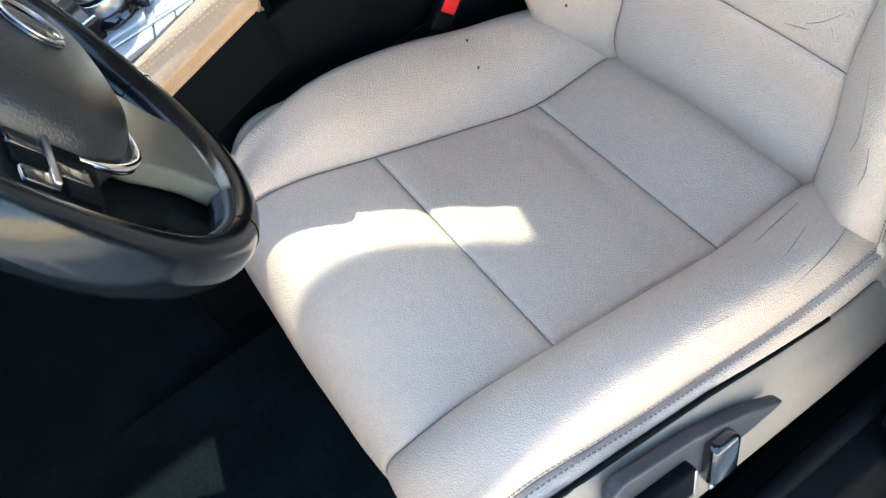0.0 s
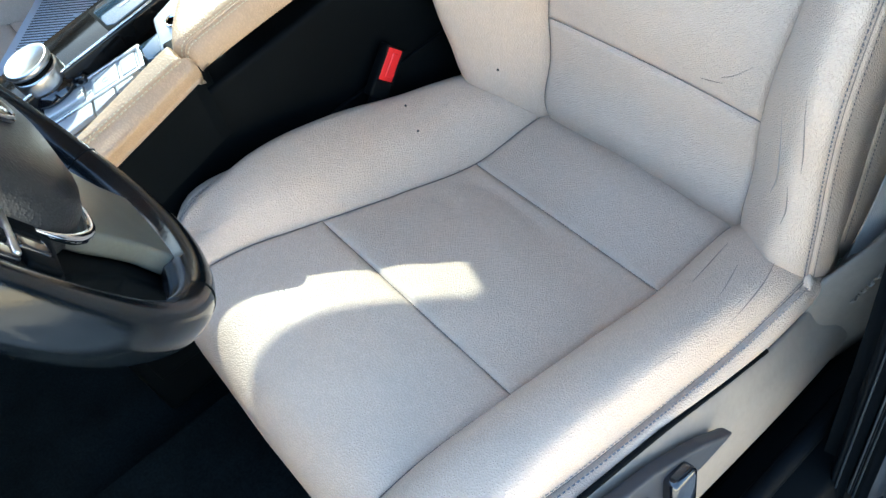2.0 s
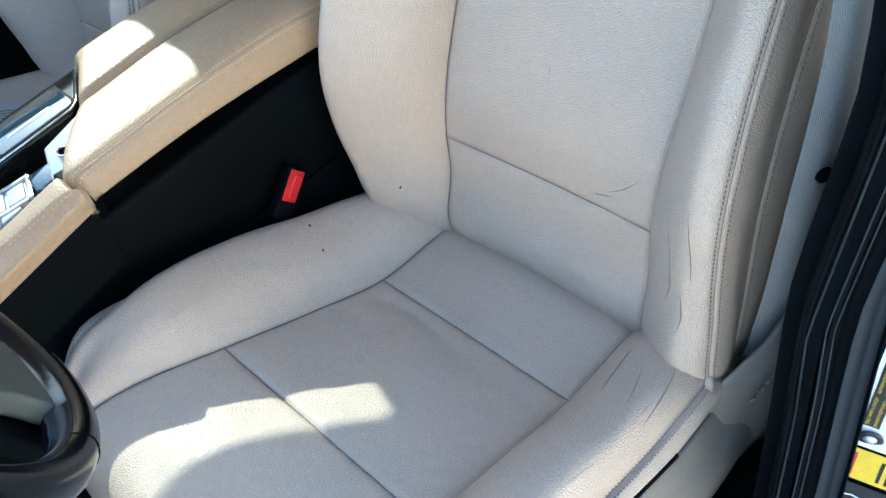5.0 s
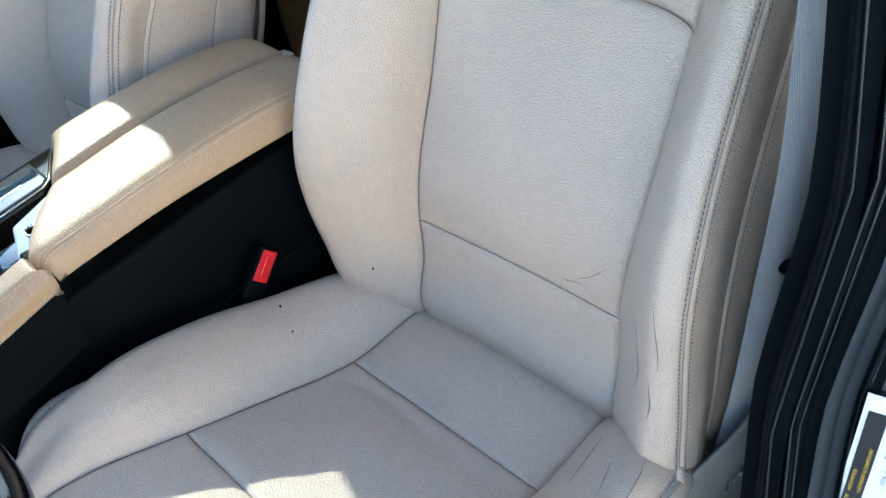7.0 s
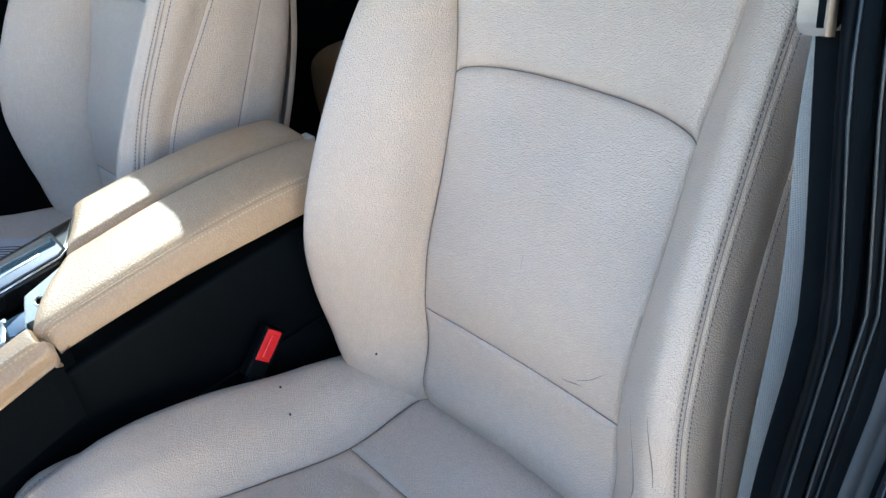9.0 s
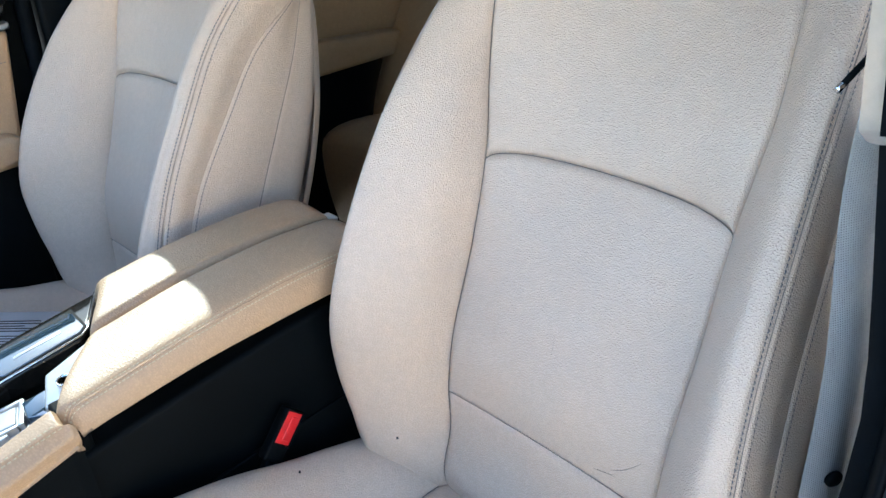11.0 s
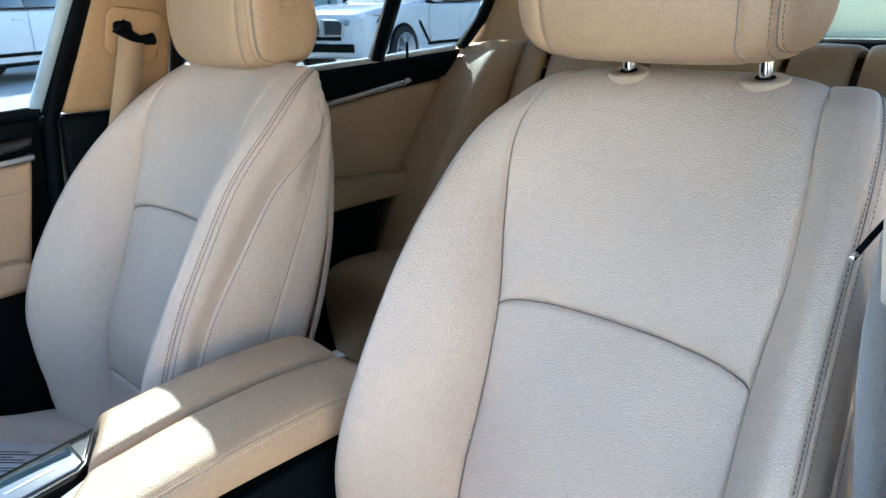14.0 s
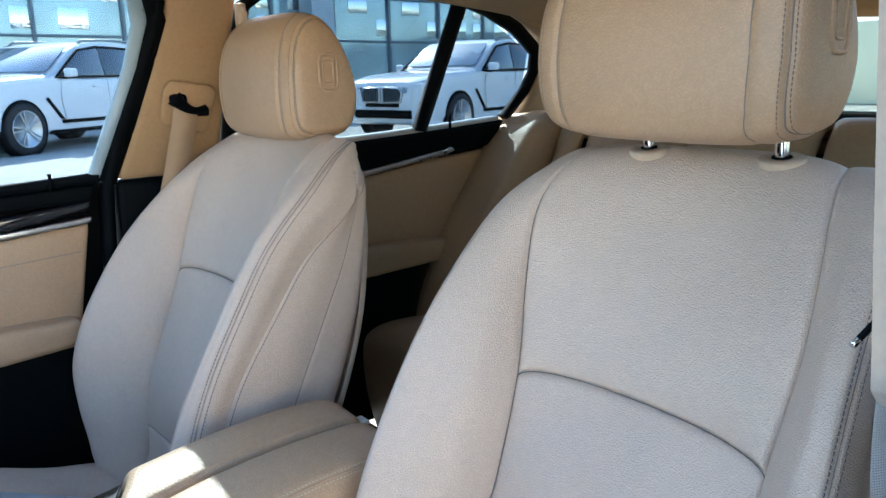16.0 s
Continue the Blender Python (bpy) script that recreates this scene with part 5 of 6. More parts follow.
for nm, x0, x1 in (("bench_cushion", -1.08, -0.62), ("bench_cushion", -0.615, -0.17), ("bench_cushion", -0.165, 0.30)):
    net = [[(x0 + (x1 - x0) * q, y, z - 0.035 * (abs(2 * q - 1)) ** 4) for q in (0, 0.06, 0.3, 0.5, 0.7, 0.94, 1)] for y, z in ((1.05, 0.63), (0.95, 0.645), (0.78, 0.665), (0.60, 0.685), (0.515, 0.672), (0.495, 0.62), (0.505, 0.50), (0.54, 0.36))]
    part(nm, cushion(net), LEATHER_SHADED, rs)
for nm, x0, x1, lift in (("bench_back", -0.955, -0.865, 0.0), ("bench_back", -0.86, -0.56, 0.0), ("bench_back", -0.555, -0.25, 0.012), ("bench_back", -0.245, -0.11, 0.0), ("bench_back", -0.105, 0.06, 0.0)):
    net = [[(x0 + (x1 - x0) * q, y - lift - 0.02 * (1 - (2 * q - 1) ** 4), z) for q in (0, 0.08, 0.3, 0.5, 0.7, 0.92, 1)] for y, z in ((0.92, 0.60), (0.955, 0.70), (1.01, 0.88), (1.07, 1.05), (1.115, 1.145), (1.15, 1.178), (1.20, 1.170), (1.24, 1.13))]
    part(nm, cushion(net, 30, 16, "tblr", -1), LEATHER_SHADED, rs)
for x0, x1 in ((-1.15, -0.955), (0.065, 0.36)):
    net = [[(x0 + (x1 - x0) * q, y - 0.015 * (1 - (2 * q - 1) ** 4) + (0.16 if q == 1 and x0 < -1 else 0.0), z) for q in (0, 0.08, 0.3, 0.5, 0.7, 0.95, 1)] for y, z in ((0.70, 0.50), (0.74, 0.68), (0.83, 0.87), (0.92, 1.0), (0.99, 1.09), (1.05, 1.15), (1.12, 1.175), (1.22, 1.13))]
    part("outer_bolster", cushion(net, 30, 16, "tblr", -1), LEATHER_SHADED, rs)
shelf = solo("parcel_shelf", box((-1.05, 1.18, 1.10), (0.28, 1.75, 1.135), 0.01), FABRIC, "beige parcel shelf behind the rear bench", "shelf", kind="structure")
solo("boot_wall", box((-1.15, 1.26, 0.30), (0.38, 1.30, 1.10), 0.0), BLACK, "dark panel behind the rear bench", "panel", kind="structure", smooth=False)

# rear window surround
rwin = thing("rear_window", (-0.39, 1.65, 1.2), "rear window with black frame edge", "car window", kind="structure")
part("lower_frame", box((-1.0, 1.70, 1.125), (0.22, 1.76, 1.165), 0.012), RUBBER, rwin)
part("wiper_cover", box((-0.18, 1.60, 1.135), (0.0, 1.68, 1.185), 0.015), BLACK, rwin)

part("rear_glass", prism([(-0.93, 1.28, 1.375), (0.15, 1.28, 1.375), (0.21, 1.735, 1.150), (-0.99, 1.735, 1.150)], (0, 0, 0), (0, 0.002, 0.004)), GLASS_BACK, rwin, "tinted rear window", False)

# rear body side behind the driver's seat, closing the cabin
lr = thing("rear_side_body", (0.36, 0.8, 0.3), "closed rear door on the driver's side", "car door", kind="structure")
part("door_panel", box((0.34, 0.20, 0.30), (0.42, 1.9, 1.09), 0.01), BLACK, lr)
part("window_surround", prism([(0.30, 0.20, 1.38), (0.30, 1.0, 1.38), (0.30, 1.25, 1.10), (0.30, 1.9, 1.10), (0.24, 1.9, 1.45), (0.22, 0.20, 1.46)], (0, 0, 0), (0.04, 0, 0), 0.006), BLACK, lr)

part("window_glass", prism([(0.305, 0.22, 1.09), (0.345, 1.22, 1.09), (0.330, 1.0, 1.38), (0.30, 0.22, 1.40)], (0, 0, 0), (0.004, 0, 0)), GLASS_REAR, lr, "tinted side window", False)

# lower left body, sill and the driver's door opening
sill = thing("door_sill", (0.38, -0.4, 0.30), "black door sill with rubber seal", "door sill", kind="structure")
part("sill_cover", prism([(0.310, -1.4, 0.30), (0.315, -1.4, 0.375), (0.345, -1.4, 0.392), (0.395, -1.4, 0.385), (0.42, -1.4, 0.34), (0.42, -1.4, 0.25)], (0, 0, 0), (0, 1.50, 0), 0.006), BLACK, sill)
part("sill_seal", tube([(0.352, y, 0.398) for y in np.linspace(-1.3, 0.0, 20)], 0.011, 10), RUBBER, sill)
part("outer_sill", prism([(0.42, -1.4, 0.20), (0.42, -1.4, 0.345), (0.46, -1.4, 0.335), (0.485, -1.4, 0.29), (0.48, -1.4, 0.20)], (0, 0, 0), (0, 2.6, 0), 0.008), PAINT_JAMB, sill, "dark painted outer sill")

# driver-side middle pillar: trim, seals and jamb
dp = thing("driver_pillar", (0.34, 0.12, 0.30), "middle pillar of the driver's door opening with seals and stickers", "car pillar", kind="structure")


def pillar_strip(xa, xb, ya, yb, mat_, nm, lab="", lean=0.09, z0=0.30, z1=1.46, round_=0.006):
    rows = []
    for z in np.linspace(z0, z1, 14):
        k = -lean * max(0.0, z - 0.95) / 0.45 + 0.045 * max(0.0, 0.72 - z) / 0.3
        fwd = 0.035 * (z - 0.65) + 0.26 * max(0.0, z - 1.08)
        low = -0.05 * max(0, 0.62 - z) / 0.32
        rows.append([(xa + k, ya + fwd + low, z), (xa * 0.6 + xb * 0.4 + k, ya * 0.75 + yb * 0.25 + fwd + low - round_, z), (xa * 0.25 + xb * 0.75 + k, ya * 0.35 + yb * 0.65 + fwd + low - round_, z), (xb + k, yb + fwd + low, z)])
    g = surface(np.array(rows), eased(0, 13, 26), eased(0, 3, 8))
    part(nm, shell(g, normals(g), 0.012), mat_, dp, lab)


pillar_strip(0.320, 0.334, 0.140, -0.040, BLACK, "inner_cover", "black lower pillar cover", z1=1.098)
pillar_strip(0.304, 0.333, 0.140, -0.046, TRIM_BEIGE, "upper_cover", "beige upper pillar cover", z0=1.10)
pillar_strip(0.318, 0.334, -0.038, -0.058, TRIM_BEIGE, "upper_cover_edge", "pale edge of the upper pillar cover", z0=1.10)
pillar_strip(0.332, 0.347, -0.046, -0.064, RUBBER, "inner_seal", "black rubber seal", round_=0.012)
pillar_strip(0.347, 0.353, -0.064, -0.040, BLACK, "seal_groove", "", round_=0.0)
pillar_strip(0.351, 0.362, -0.044, -0.040, RUBBER, "outer_seal", "black rubber seal lip", round_=0.005)
pillar_strip(0.362, 0.380, -0.036, -0.018, PAINT_JAMB, "jamb_flange", "dark painted flange", round_=0.006)
pillar_strip(0.380, 0.387, -0.016, 0.004, BLACK, "jamb_groove", "", round_=0.0)
pillar_strip(0.387, 0.480, 0.002, 0.030, GLOSS, "jamb_face", "glossy black jamb face", round_=0.0)
# thin lighter cords: the highlight along the seal lips, put into colour
for x, y, r in ((0.348, -0.068, 0.0010), (0.356, -0.050, 0.0012), (0.361, -0.046, 0.001)):
    part("seal_edge", tube([(x - 0.09 * max(0, z - 0.95) / 0.45 + 0.045 * max(0.0, 0.72 - z) / 0.3, y + 0.035 * (z - 0.65) + 0.26 * max(0.0, z - 1.08) - 0.05 * max(0, 0.62 - z) / 0.32, z) for z in np.linspace(0.31, 1.44, 40)], r, 6), RUBBER_GLINT, dp, "seal edge lightened as a highlight")
lower = []
for y, z, x in ((-0.15, 0.430, 0.258), (-0.07, 0.470, 0.268), (0.014, 0.516, 0.294), (0.065, 0.548, 0.310), (0.13, 0.57, 0.312)):
    lower.append([(x - 0.020, y, z - 0.006), (x - 0.012, y, z), (x + 0.006, y - 0.004, z - 0.045), (x + 0.016, y - 0.010, z - 0.15)])
g = surface(np.array(lower), eased(0, 4, 24), eased(0, 3, 14))
part("lower_cover", shell(g, -normals(g), 0.006), TRIM_SHADED, dp, "pale lower pillar cover in a shade-darkened colour")
cu = bpy.data.curves.new("lettering", "FONT")
cu.body, cu.size, cu.extrude = "AIRBAG", 0.016, 0.0010
tmp = bpy.data.objects.new("lettering", cu)
scene.collection.objects.link(tmp)
me = bpy.data.meshes.new_from_object(tmp.evaluated_get(bpy.context.evaluated_depsgraph_get()))
AB = Matrix.Translation((0.3050, 0.014, 0.4880)) @ Matrix(((0.16, 0.30, 0.94, 0), (0.80, -0.60, 0.06, 0), (0.58, 0.74, -0.33, 0), (0, 0, 0, 1)))
part("raised_lettering", ([AB @ v.co for v in me.vertices], [tuple(p.vertices) for p in me.polygons]), TRIM_SHADED, dp, "raised airbag lettering", False)
bpy.data.objects.remove(tmp)
bpy.data.meshes.remove(me)

belt = thing("driver_belt", (0.28, 0.16, 0.5), "grey woven seat belt with a round stop button", "seat belt")
bp_path = [(0.245, 0.135, 1.30), (0.250, 0.135, 1.15), (0.248, 0.140, 1.0), (0.268, 0.125, 0.85), (0.276, 0.112, 0.70), (0.282, 0.10, 0.55), (0.280, 0.09, 0.42)]
part("webbing", belt_strip(spline(bp_path, np.linspace(0, 6, 40)), 0.052, (0.45, 0.89, 0.0)), WEBBING_GREY, belt)
part("stop_button", lathe([(0.0085, 0.0), (0.0085, 0.003), (0.006, 0.005), (0.0, 0.0055)], Matrix.Translation((0.282, 0.108, 0.735)) @ pose(0, 0, 0, 90, 0, 60), 20), BLACK, belt, "black stop button")

part("tongue_grip", tube([(0.262, 0.125, 1.150), (0.247, 0.100, 1.124)], [0.009, 0.006], 10), BLACK, belt, "black tongue grip")
part("tongue_blade", tube([(0.248, 0.101, 1.125), (0.2415, 0.078, 1.109), (0.2375, 0.060, 1.098)], 0.0024, 8), BLACK, belt, "thin black blade")
part("tongue_tip", tube([(0.2376, 0.0605, 1.0984), (0.2364, 0.0555, 1.0955)], 0.0027, 8), CHROME, belt, "bare metal tip")

# stickers on the jamb, written upward along the pillar
def jamb(z, u, d=0.0):
    """A place on the jamb face: height z, u metres outward from the sticker edge."""
    x = 0.392 + u + (0.735 - z) * 0.072 + 0.02 * max(0.0, 0.60 - z)
    y = 0.002 + (x - 0.387 - 0.045 * max(0.0, 0.72 - z) / 0.3) * 0.30 + 0.035 * (z - 0.65) - 0.05 * max(0, 0.62 - z) / 0.32
    along = (x - 0.387 - 0.045 * max(0.0, 0.72 - z) / 0.3) / 0.093
    proud = np.interp(along, (0.0, 0.4, 0.75, 1.0), (0.0030, 0.0056, 0.0038, 0.0))
    return Vector((x, y - 0.0022 - proud - d, z))


def sticker(parent, nm, z0, z1, u0, u1, m, d=0.0, lab=""):
    """A thin sheet that follows the curve of the jamb face."""
    cols = max(2, int((u1 - u0) / 0.008) + 1)
    rows = [[jamb(z, u, d) for u in np.linspace(u0, u1, cols)] + [jamb(z, u, d - 0.0008) for u in np.linspace(u1, u0, cols)] for z in np.linspace(z0, z1, 7)]
    n = 2 * cols
    v, f = grid_geo(np.array(rows), True)
    f += [tuple(range(n)), tuple(range(6 * n, 7 * n))[::-1]]
    return part(nm, (v, f), m, parent, lab, False)


def words(parent, text, z, u, size, m, upward=True):
    """Flat lettering; upward text climbs the pillar, else it runs across it."""
    cu = bpy.data.curves.new("lettering", "FONT")
    cu.body, cu.size = text, size
    tmp = bpy.data.objects.new("lettering", cu)
    scene.collection.objects.link(tmp)
    me = bpy.data.meshes.new_from_object(tmp.evaluated_get(bpy.context.evaluated_depsgraph_get()))
    verts = []
    for v in me.vertices:
        a, b = v.co.x, v.co.y
        verts.append(jamb(z + a, u - b, 0.0012) if upward else jamb(z + b, u + a, 0.0012))
    faces = [tuple(p.vertices) for p in me.polygons]
    bpy.data.objects.remove(tmp)
    bpy.data.meshes.remove(me)
    return part("lettering", (verts, faces), m, parent, "", False)


st1 = thing("tyre_label", jamb(0.60, 0.03), "white tyre and loading label on the door jamb", "label")
sticker(st1, "label_sheet", 0.556, 0.736, 0.0, 0.085, PAPER)
sticker(st1, "header_band", 0.582, 0.718, 0.004, 0.018, INK, 0.0006)
words(st1, "TIRE AND LOADING INFORMATION", 0.584, 0.0090, 0.0040, INK_YELLOW)
words(st1, "RENSEIGNEMENTS SUR LES PNEUS ET LE CHARGEMENT", 0.584, 0.0155, 0.0038, INK_YELLOW)
words(st1, "SEATING CAPACITY", 0.580, 0.0265, 0.0038, INK)
words(st1, "NOMBRE DE PLACES", 0.580, 0.0325, 0.0038, INK)
words(st1, "TOTAL  5", 0.640, 0.030, 0.0044, INK)
words(st1, "FRONT  2", 0.672, 0.0265, 0.0038, INK)
words(st1, "AVANT", 0.672, 0.0325, 0.0038, INK)
for k in range(3):
    sticker(st1, "text_bar", 0.566, 0.716, 0.038 + 0.006 * k, 0.0405 + 0.006 * k, INK, 0.0006)
for k in range(3):
    sticker(st1, "rule_line", 0.562, 0.728, 0.058 + 0.008 * k, 0.0588 + 0.008 * k, INK_RED, 0.0006)
part("tyre_icon", lathe([(0.011, 0.0), (0.0112, 0.0008), (0.007, 0.0012), (0.0, 0.0012)], Matrix.Translation(jamb(0.5685, 0.014, 0.0004)) @ pose(0, 0, 0, 90, 0, 16), 24), INK, st1)
part("tyre_icon_hub", lathe([(0.006, 0.0014), (0.0, 0.0016)], Matrix.Translation(jamb(0.5685, 0.014, 0.0006)) @ pose(0, 0, 0, 90, 0, 16), 20), PAPER, st1)
st2 = thing("caution_label", jamb(0.535, 0.03), "yellow caution sticker on the door jamb", "label")
sticker(st2, "label_sheet", 0.514, 0.552, 0.0, 0.075, INK_YELLOW)
sticker(st2, "text_bar", 0.519, 0.547, 0.006, 0.010, INK_RED, 0.0006)
for k in range(4):
    sticker(st2, "text_bar", 0.519, 0.545, 0.030 + 0.007 * k, 0.033 + 0.007 * k, INK, 0.0006)
st3 = thing("warning_label", jamb(0.47, 0.03), "black warning sticker with white symbols on the door jamb", "label")
sticker(st3, "label_sheet", 0.432, 0.508, 0.0, 0.085, INK)
sticker(st3, "label_border", 0.4325, 0.5075, 0.0006, 0.0014, INK_WHITE, 0.0006)
tri = [jamb(0.446, 0.006, 0.0012), jamb(0.466, 0.016, 0.0012), jamb(0.446, 0.026, 0.0012)]
part("triangle_sign", tube([*tri[:1], *tri[1:2], *tri[2:]], 0.0009, 5, True), INK_WHITE, st3)
words(st3, "!", 0.4485, 0.0145, 0.013, INK_WHITE, False)
part("book_sign", tube([jamb(0.475, 0.008, 0.0012), jamb(0.492, 0.008, 0.0012), jamb(0.494, 0.017, 0.0012), jamb(0.492, 0.026, 0.0012), jamb(0.475, 0.026, 0.0012), jamb(0.477, 0.017, 0.0012)], 0.0009, 5, True), INK_WHITE, st3)
st4 = thing("notice_label", jamb(0.39, 0.03), "black notice sticker with white lettering on the door jamb", "label")
sticker(st4, "label_sheet", 0.335, 0.428, 0.0, 0.085, INK)
for k, line in enumerate(("This vehicle may", "include mercury-", "containing devices", "installed by the", "manufacturer:", " - High Intensity", "   Discharge", "   Headlamps", " - Navigation", "   Backlighting", "Remove devices", "before disposal")):
    words(st4, line, 0.4195 - 0.0072 * k, 0.004, 0.0066, INK_WHITE, False)


hook = thing("coat_hook", (-1.0, 0.195, 1.41), "small beige coat hook on the pillar", "hook")
part("hook_base", box((-0.992, 0.182, 1.375), (-0.972, 0.200, 1.425), 0.006), TRIM_BEIGE, hook)
part("hook_tip", tube([(-0.975, 0.191, 1.415), (-0.960, 0.191, 1.405), (-0.958, 0.191, 1.390)], 0.004, 8), TRIM_BEIGE, hook)


# ---- outside ----
GZ = 0.20
g = np.array([[(x, y, GZ) for x in (-400, -60, -20, -5, 10, 60, 400)] for y in (-400, -60, -15, 0, 15, 60, 400)], float)
solo("ground", grid_geo(g), ASPHALT, "sunlit grey asphalt parking area", "ground", kind="structure")


def suv(name, m, label):
    """A white sport utility car, nose along +x, wheels on z = 0."""
    car = thing(name, m.translation, label, "car", "parked cars")
    T = lambda p: m @ Vector(p)
    # stations: x, half-width low, half-width belt, bottom, belt height, roof height, roof half-width
    st = [(2.42, 0.60, 0.66, 0.42, 0.86, 0.90, 0.55), (2.36, 0.84, 0.84, 0.30, 0.96, 0.98, 0.70), (2.15, 0.94, 0.92, 0.26, 1.02, 1.05, 0.78), (1.70, 0.97, 0.95, 0.28, 1.07, 1.12, 0.82), (1.05, 0.97, 0.96, 0.30, 1.12, 1.17, 0.84), (0.72, 0.97, 0.96, 0.30, 1.14, 1.22, 0.80), (0.05, 0.97, 0.95, 0.30, 1.15, 1.66, 0.75), (-0.6, 0.97, 0.95, 0.30, 1.16, 1.74, 0.75), (-1.5, 0.97, 0.95, 0.30, 1.17, 1.72, 0.75), (-2.15, 0.95, 0.92, 0.34, 1.18, 1.62, 0.70), (-2.42, 0.88, 0.84, 0.40, 1.10, 1.20, 0.60)]
    net = []
    for x, a, b, z0, zb, zr, rw in st:
        half = [(0.0, z0), (a * 0.9, z0), (a, z0 + 0.10), (a + 0.01, (z0 + zb) / 2), (b, zb - 0.04), (b - 0.03, zb), (rw + 0.04, zr - 0.06), (rw - 0.06, zr), (0.0, zr + 0.02)]
        net.append([T((x, -y, z)) for y, z in half] + [T((x, y, z)) for y, z in half[-2::-1]])
    net = np.array([[tuple(q) for q in r] for r in net])
    g = surface(net, eased(0, 10, 60), np.linspace(0, 16, 65))
    part("body", joined(grid_geo(g), ([*net[0]], [tuple(range(17))]), ([*net[-1]], [tuple(range(17))[::-1]])), WHITE_PAINT, car, "white painted body")
    # glass: windscreen and side panes just proud of the body
    scr = [(0.70, 0.78, 1.235), (0.70, -0.78, 1.235), (0.10, -0.68, 1.640), (0.10, 0.68, 1.640)]
    part("windscreen", prism([T((x + 0.02, y, z + 0.012)) for x, y, z in scr], (0, 0, 0), m.to_3x3() @ Vector((0.01, 0, 0.012)), 0.004), SCREEN_GLASS, car, "windscreen reflecting the sky")
    for s in (-1, 1):
        for pane in ([(0.66, 0.932, 1.175), (0.06, 0.822, 1.575), (-0.40, 0.806, 1.640), (-0.40, 0.932, 1.185)], [(-0.44, 0.932, 1.185), (-0.44, 0.806, 1.640), (-1.32, 0.806, 1.625), (-1.32, 0.932, 1.195)], [(-1.36, 0.932, 1.195), (-1.36, 0.806, 1.620), (-1.85, 0.80, 1.565), (-2.08, 0.90, 1.235)]):
            part("side_window", prism([T((x, s * y, z)) for x, y, z in pane][:: s], (0, 0, 0), m.to_3x3() @ Vector((0, s * 0.016, 0.004)), 0.004), CAR_GLASS, car)
        part("window_surround", tube([T((x, s * y, z)) for x, y, z in ((0.72, 0.948, 1.160), (0.06, 0.836, 1.600), (-0.40, 0.820, 1.665), (-1.36, 0.820, 1.645), (-1.87, 0.812, 1.59), (-2.12, 0.915, 1.225))], 0.018, 8), BLACK, car)
        part("belt_strip", tube([T((x, s * 0.950, z)) for x, z in ((0.72, 1.155), (-0.4, 1.165), (-2.10, 1.215))], 0.014, 8), BLACK, car)
        part("roof_rail", tube([T((x, s * 0.72, z)) for x, z in ((-0.1, 1.70), (-0.2, 1.765), (-0.8, 1.79), (-1.6, 1.765), (-1.75, 1.71))], 0.022, 8), FRAME_GREY, car)
        mir = part("mirror", box((0.45, s * 1.07 - 0.09, 1.16), (0.60, s * 1.07 + 0.09, 1.30), 0.045, m, 4), WHITE_PAINT, car)
        part("mirror_arm", box((0.48, s * 0.98 - 0.05, 1.13), (0.56, s * 0.98 + 0.05, 1.17), 0.01, m), BLACK, car)
        part("headlamp", prism([T((x, s * y, z)) for x, y, z in ((2.37, 0.42, 0.80), (2.37, 0.42, 0.90), (2.22, 0.90, 0.97), (1.98, 0.955, 0.96), (2.10, 0.945, 0.86), (2.30, 0.80, 0.80))][:: s], (0, 0, 0), m.to_3x3() @ Vector((0.07, s * 0.02, 0)), 0.015), LAMP_GLASS, car, "clear headlamp")
        kid = part("kidney_grille", prism([T((2.42, s * y, z)) for y, z in ((0.03, 0.64), (0.03, 0.91), (0.38, 0.90), (0.46, 0.82), (0.42, 0.64))][:: s], (0, 0, 0), m.to_3x3() @ Vector((0.05, 0, 0)), 0.02), SATIN, car, "bright-framed grille")
        part("grille_inset", prism([T((2.455, s * y, z)) for y, z in ((0.055, 0.665), (0.055, 0.885), (0.37, 0.875), (0.435, 0.81), (0.40, 0.665))][:: s], (0, 0, 0), m.to_3x3() @ Vector((0.02, 0, 0)), 0.006), BLACK, kid, "dark grille")
        for k in range(7):
            part("grille_bar", box((2.475, s * (0.085 + 0.05 * k) - 0.006, 0.675), (2.485, s * (0.085 + 0.05 * k) + 0.006, 0.865), 0.003, m), FRAME_GREY, kid)
        part("door_line", tube([T((x, s * y, z)) for x, y, z in ((0.66, 0.985, 1.12), (0.70, 0.992, 0.8), (0.62, 0.985, 0.40))], 0.004, 6), FRAME_GREY, car)
        part("door_line", tube([T((x, s * y, z)) for x, y, z in ((-0.42, 0.975, 1.16), (-0.42, 0.992, 0.8), (-0.42, 0.985, 0.40))], 0.004, 6), FRAME_GREY, car)
        part("side_vent", prism([T((x, s * 0.985, z)) for x, z in ((1.02, 0.82), (0.98, 0.86), (0.72, 0.55), (0.66, 0.48), (0.78, 0.52))][:: s], (0, 0, 0), m.to_3x3() @ Vector((0, s * 0.015, 0)), 0.006), BLACK, car, "dark side vent")
        part("sill_strip", box((-1.0, s * 0.965 - 0.02, 0.43), (0.74, s * 0.965 + 0.028, 0.49), 0.012, m), BLACK, car, "black side strip")
        part("sill_cladding", box((-1.0, s * 0.95 - 0.02, 0.27), (1.0, s * 0.95 + 0.035, 0.34), 0.015, m), BLACK, car, "black sill cladding")
        part("door_handle", box((-0.25, s * 0.985 - 0.015, 0.99), (-0.05, s * 0.985 + 0.02, 1.02), 0.01, m), WHITE_PAINT, car)
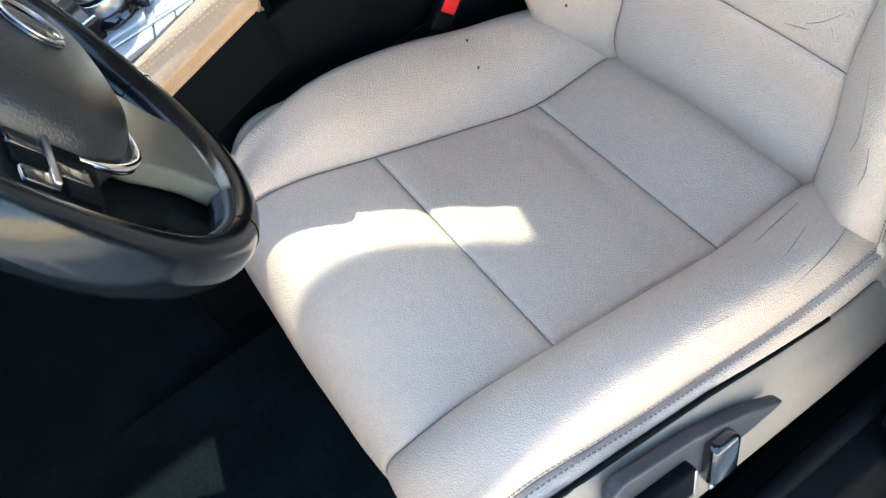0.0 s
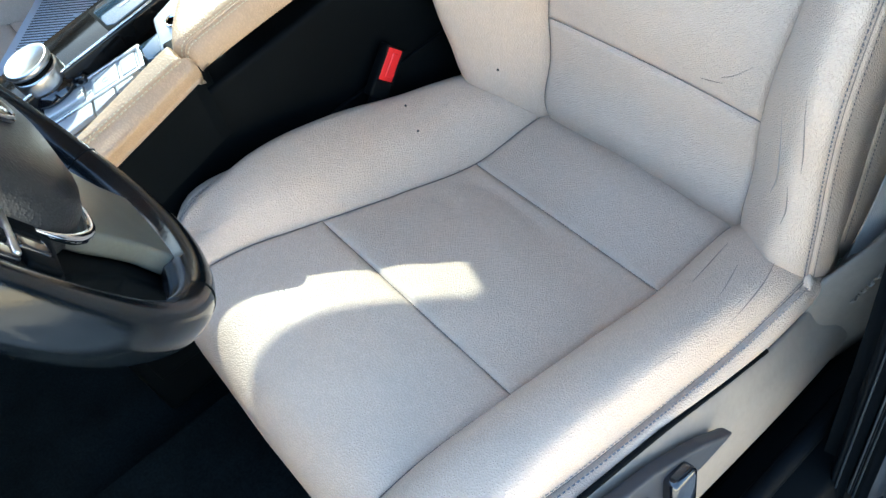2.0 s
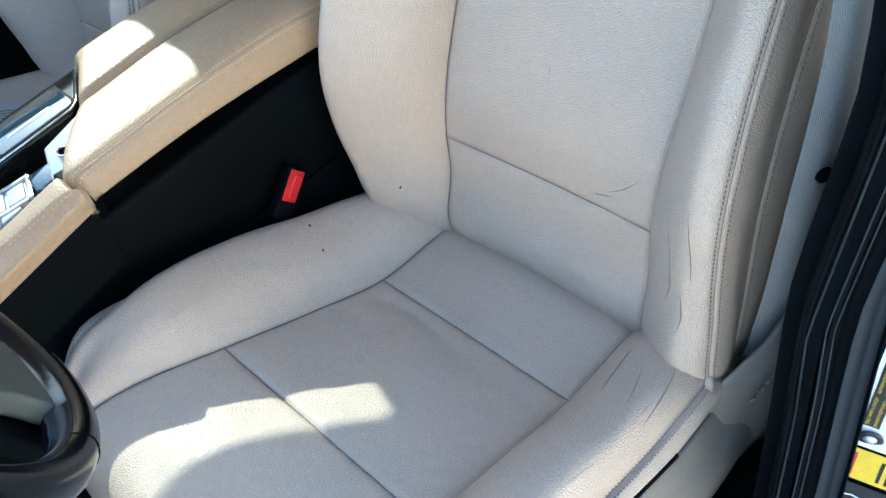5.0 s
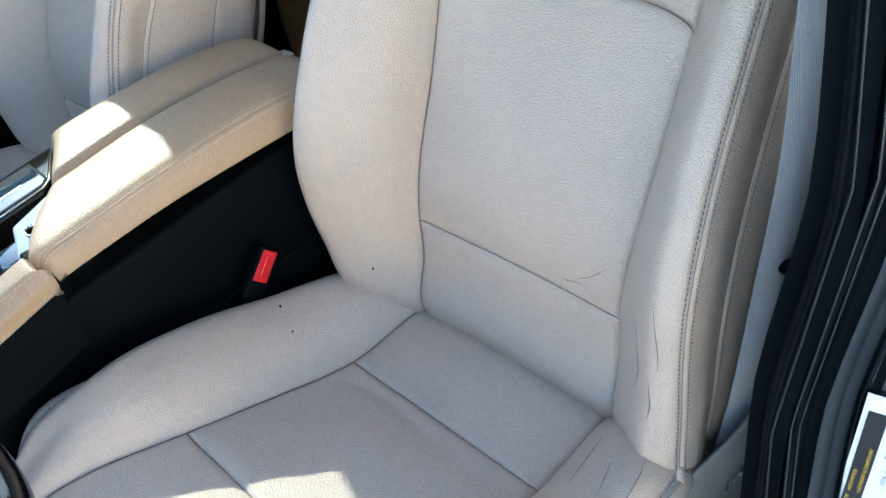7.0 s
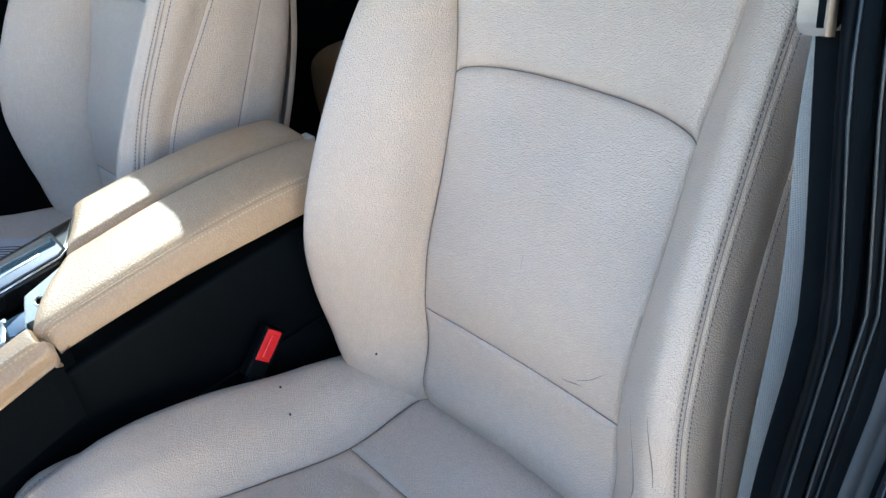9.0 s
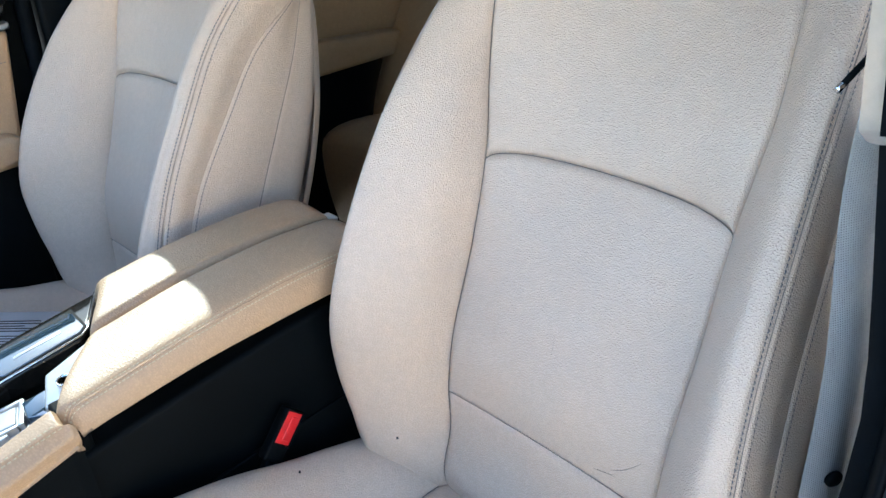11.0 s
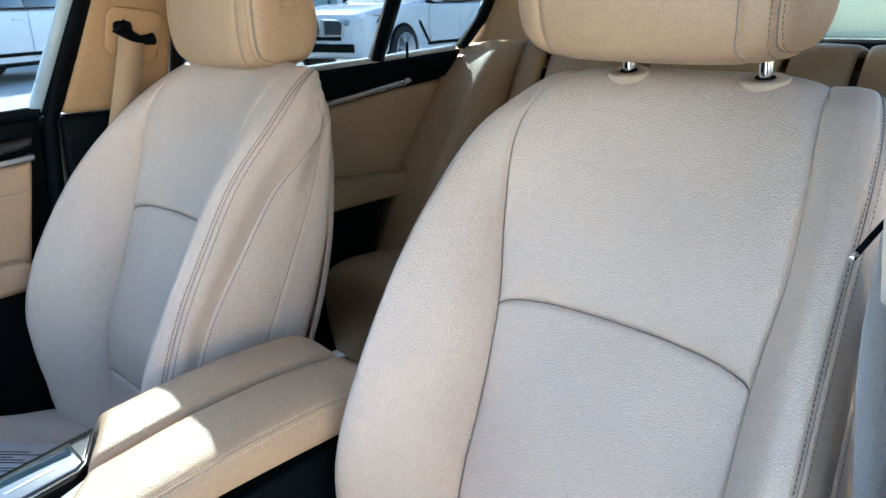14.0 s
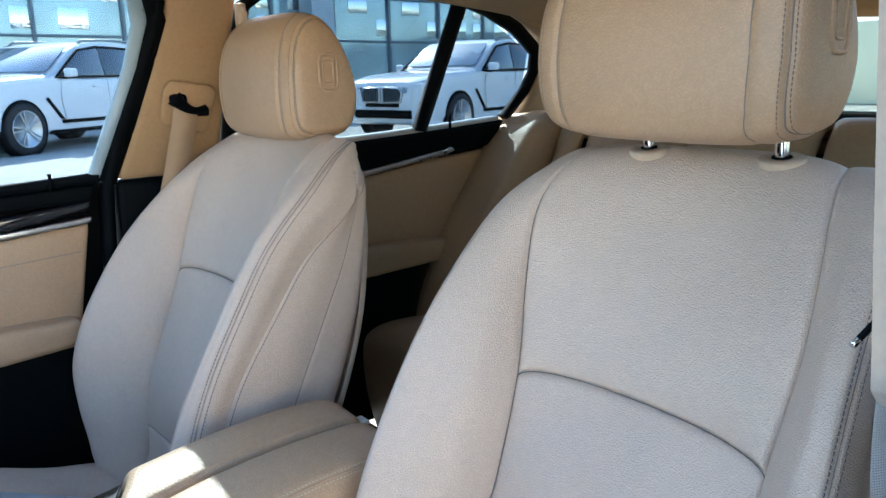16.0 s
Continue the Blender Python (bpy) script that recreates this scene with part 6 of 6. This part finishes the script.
    part("lower_cladding", joined(*[tube([T((x, s * 0.955, 0.33)) for x in (1.98, 1.9)], 0.06, 8) for s in (-1, 1)]), BLACK, car)
    part("lower_grille", box((2.36, -0.62, 0.38), (2.46, 0.62, 0.52), 0.03, m), BLACK, car)
    part("lower_grille", box((2.38, -0.36, 0.57), (2.47, 0.36, 0.63), 0.02, m), BLACK, car)
    # wheels with open arches
    for x in (1.50, -1.48):
        for s in (-1, 1):
            R = m @ Matrix.Translation((x, s * 0.86, 0.39)) @ pose(0, 0, 0, -90 * s, 0, 0)
            part("wheel_arch", lathe([(0.44, 0.0), (0.44, 0.128), (0.43, 0.131), (0.0, 0.128)], R, 40), BLACK, car, "black arch lining")
            wh = part("wheel", lathe([(0.27, -0.10), (0.36, -0.11), (0.388, -0.09), (0.39, 0.0), (0.388, 0.13), (0.365, 0.165), (0.29, 0.170), (0.275, 0.150), (0.27, 0.135)], R, 44), TYRE, car, "black tyre")
            part("brake_disc", lathe([(0.27, 0.133), (0.0, 0.133)], R, 32), BLACK, wh)
            part("rim_lip", lathe([(0.268, 0.135), (0.284, 0.170), (0.274, 0.175), (0.255, 0.15)], R, 40), SATIN, wh)
            part("hub", lathe([(0.06, 0.135), (0.06, 0.160), (0.04, 0.168), (0.0, 0.170)], R, 20), SATIN, wh)
            for k in range(5):
                for d in (-9, 9):
                    A = R @ pose(0, 0, 0, 0, 0, 72 * k + d)
                    part("spoke", prism([A @ Vector(q) for q in ((0.05, -0.016, 0.145), (0.262, -0.022, 0.155), (0.262, 0.002, 0.155), (0.05, 0.012, 0.145))], (0, 0, 0), R.to_3x3() @ Vector((0, 0, 0.02)), 0.004), SATIN, wh)
    return car


suv("parked_car", Matrix.Translation((-14.0, 2.5, GZ)) @ pose(0, 0, 0, 0, 0, -55), "white sport utility car parked side-on outside the window")
suv("parked_car", Matrix.Translation((-10.75, 9.25, GZ)) @ pose(0, 0, 0, 0, 0, -75), "white sport utility car facing the window")

# glazed showroom facade beyond the cars
fac = thing("showroom", (-24, 8, GZ), "glass showroom facade with grey columns", "building")
BX = -24.0
part("glass_wall", box((BX - 0.3, -40, GZ), (BX, 60, 6.5)), FACADE_GLASS, fac, "reflecting glass wall", False)
part("roof_band", box((BX - 6, -40, 6.5), (BX + 0.8, 60, 8.0), 0.05), CLADDING, fac, "grey roof band")
for k in range(40):
    y = -38 + 2.5 * k
    part("mullion", box((BX, y - 0.05, GZ), (BX + 0.12, y + 0.05, 6.5), 0.01), FRAME_GREY, fac)
for z in (1.0, 2.6, 4.2, 5.6):
    part("transom", box((BX, -40, z - 0.04), (BX + 0.09, 60, z + 0.04), 0.01), FRAME_GREY, fac)
for y in (-11.6, 0.9, 13.4, 25.9, 38.4):
    part("column", box((BX + 0.3, y - 0.45, GZ), (BX + 1.2, y + 0.45, 6.5), 0.04), CLADDING, fac, "grey clad column")
# mirrors added on the glass wall, standing for bright sky through far-side panes
for k in range(-14, 22):
    for z, tall in ((2.80, 0.62), (3.62, 0.50)):
        if (k * 5 + int(z * 2)) % 7 in (2, 5):
            continue
        part("mirror_pane", box((BX + 0.01, k * 1.25 + 0.18, z), (BX + 0.03, k * 1.25 + 1.02 - 0.25 * ((k * 3) % 2), z + tall), 0.004), MIRROR_PANE, fac)
part("inner_wall", box((BX - 6, -40, GZ), (BX - 5.8, 60, 6.5)), CONCRETE, fac, "", False)
# low pale wall behind the car
solo("boundary_wall", box((-30, 24, GZ), (30, 24.4, 3.2), 0.03), CREAM_WALL, "cream rendered boundary wall", "wall", kind="structure")
# sunlit warm wall, out of view, added to bounce light into the driver's side
solo("bounce_wall", box((8.0, -30, GZ), (8.4, 24, 2.7), 0.03), RENDER_WALL, "unseen warm rendered wall added to bounce sunlight", "wall", kind="structure")
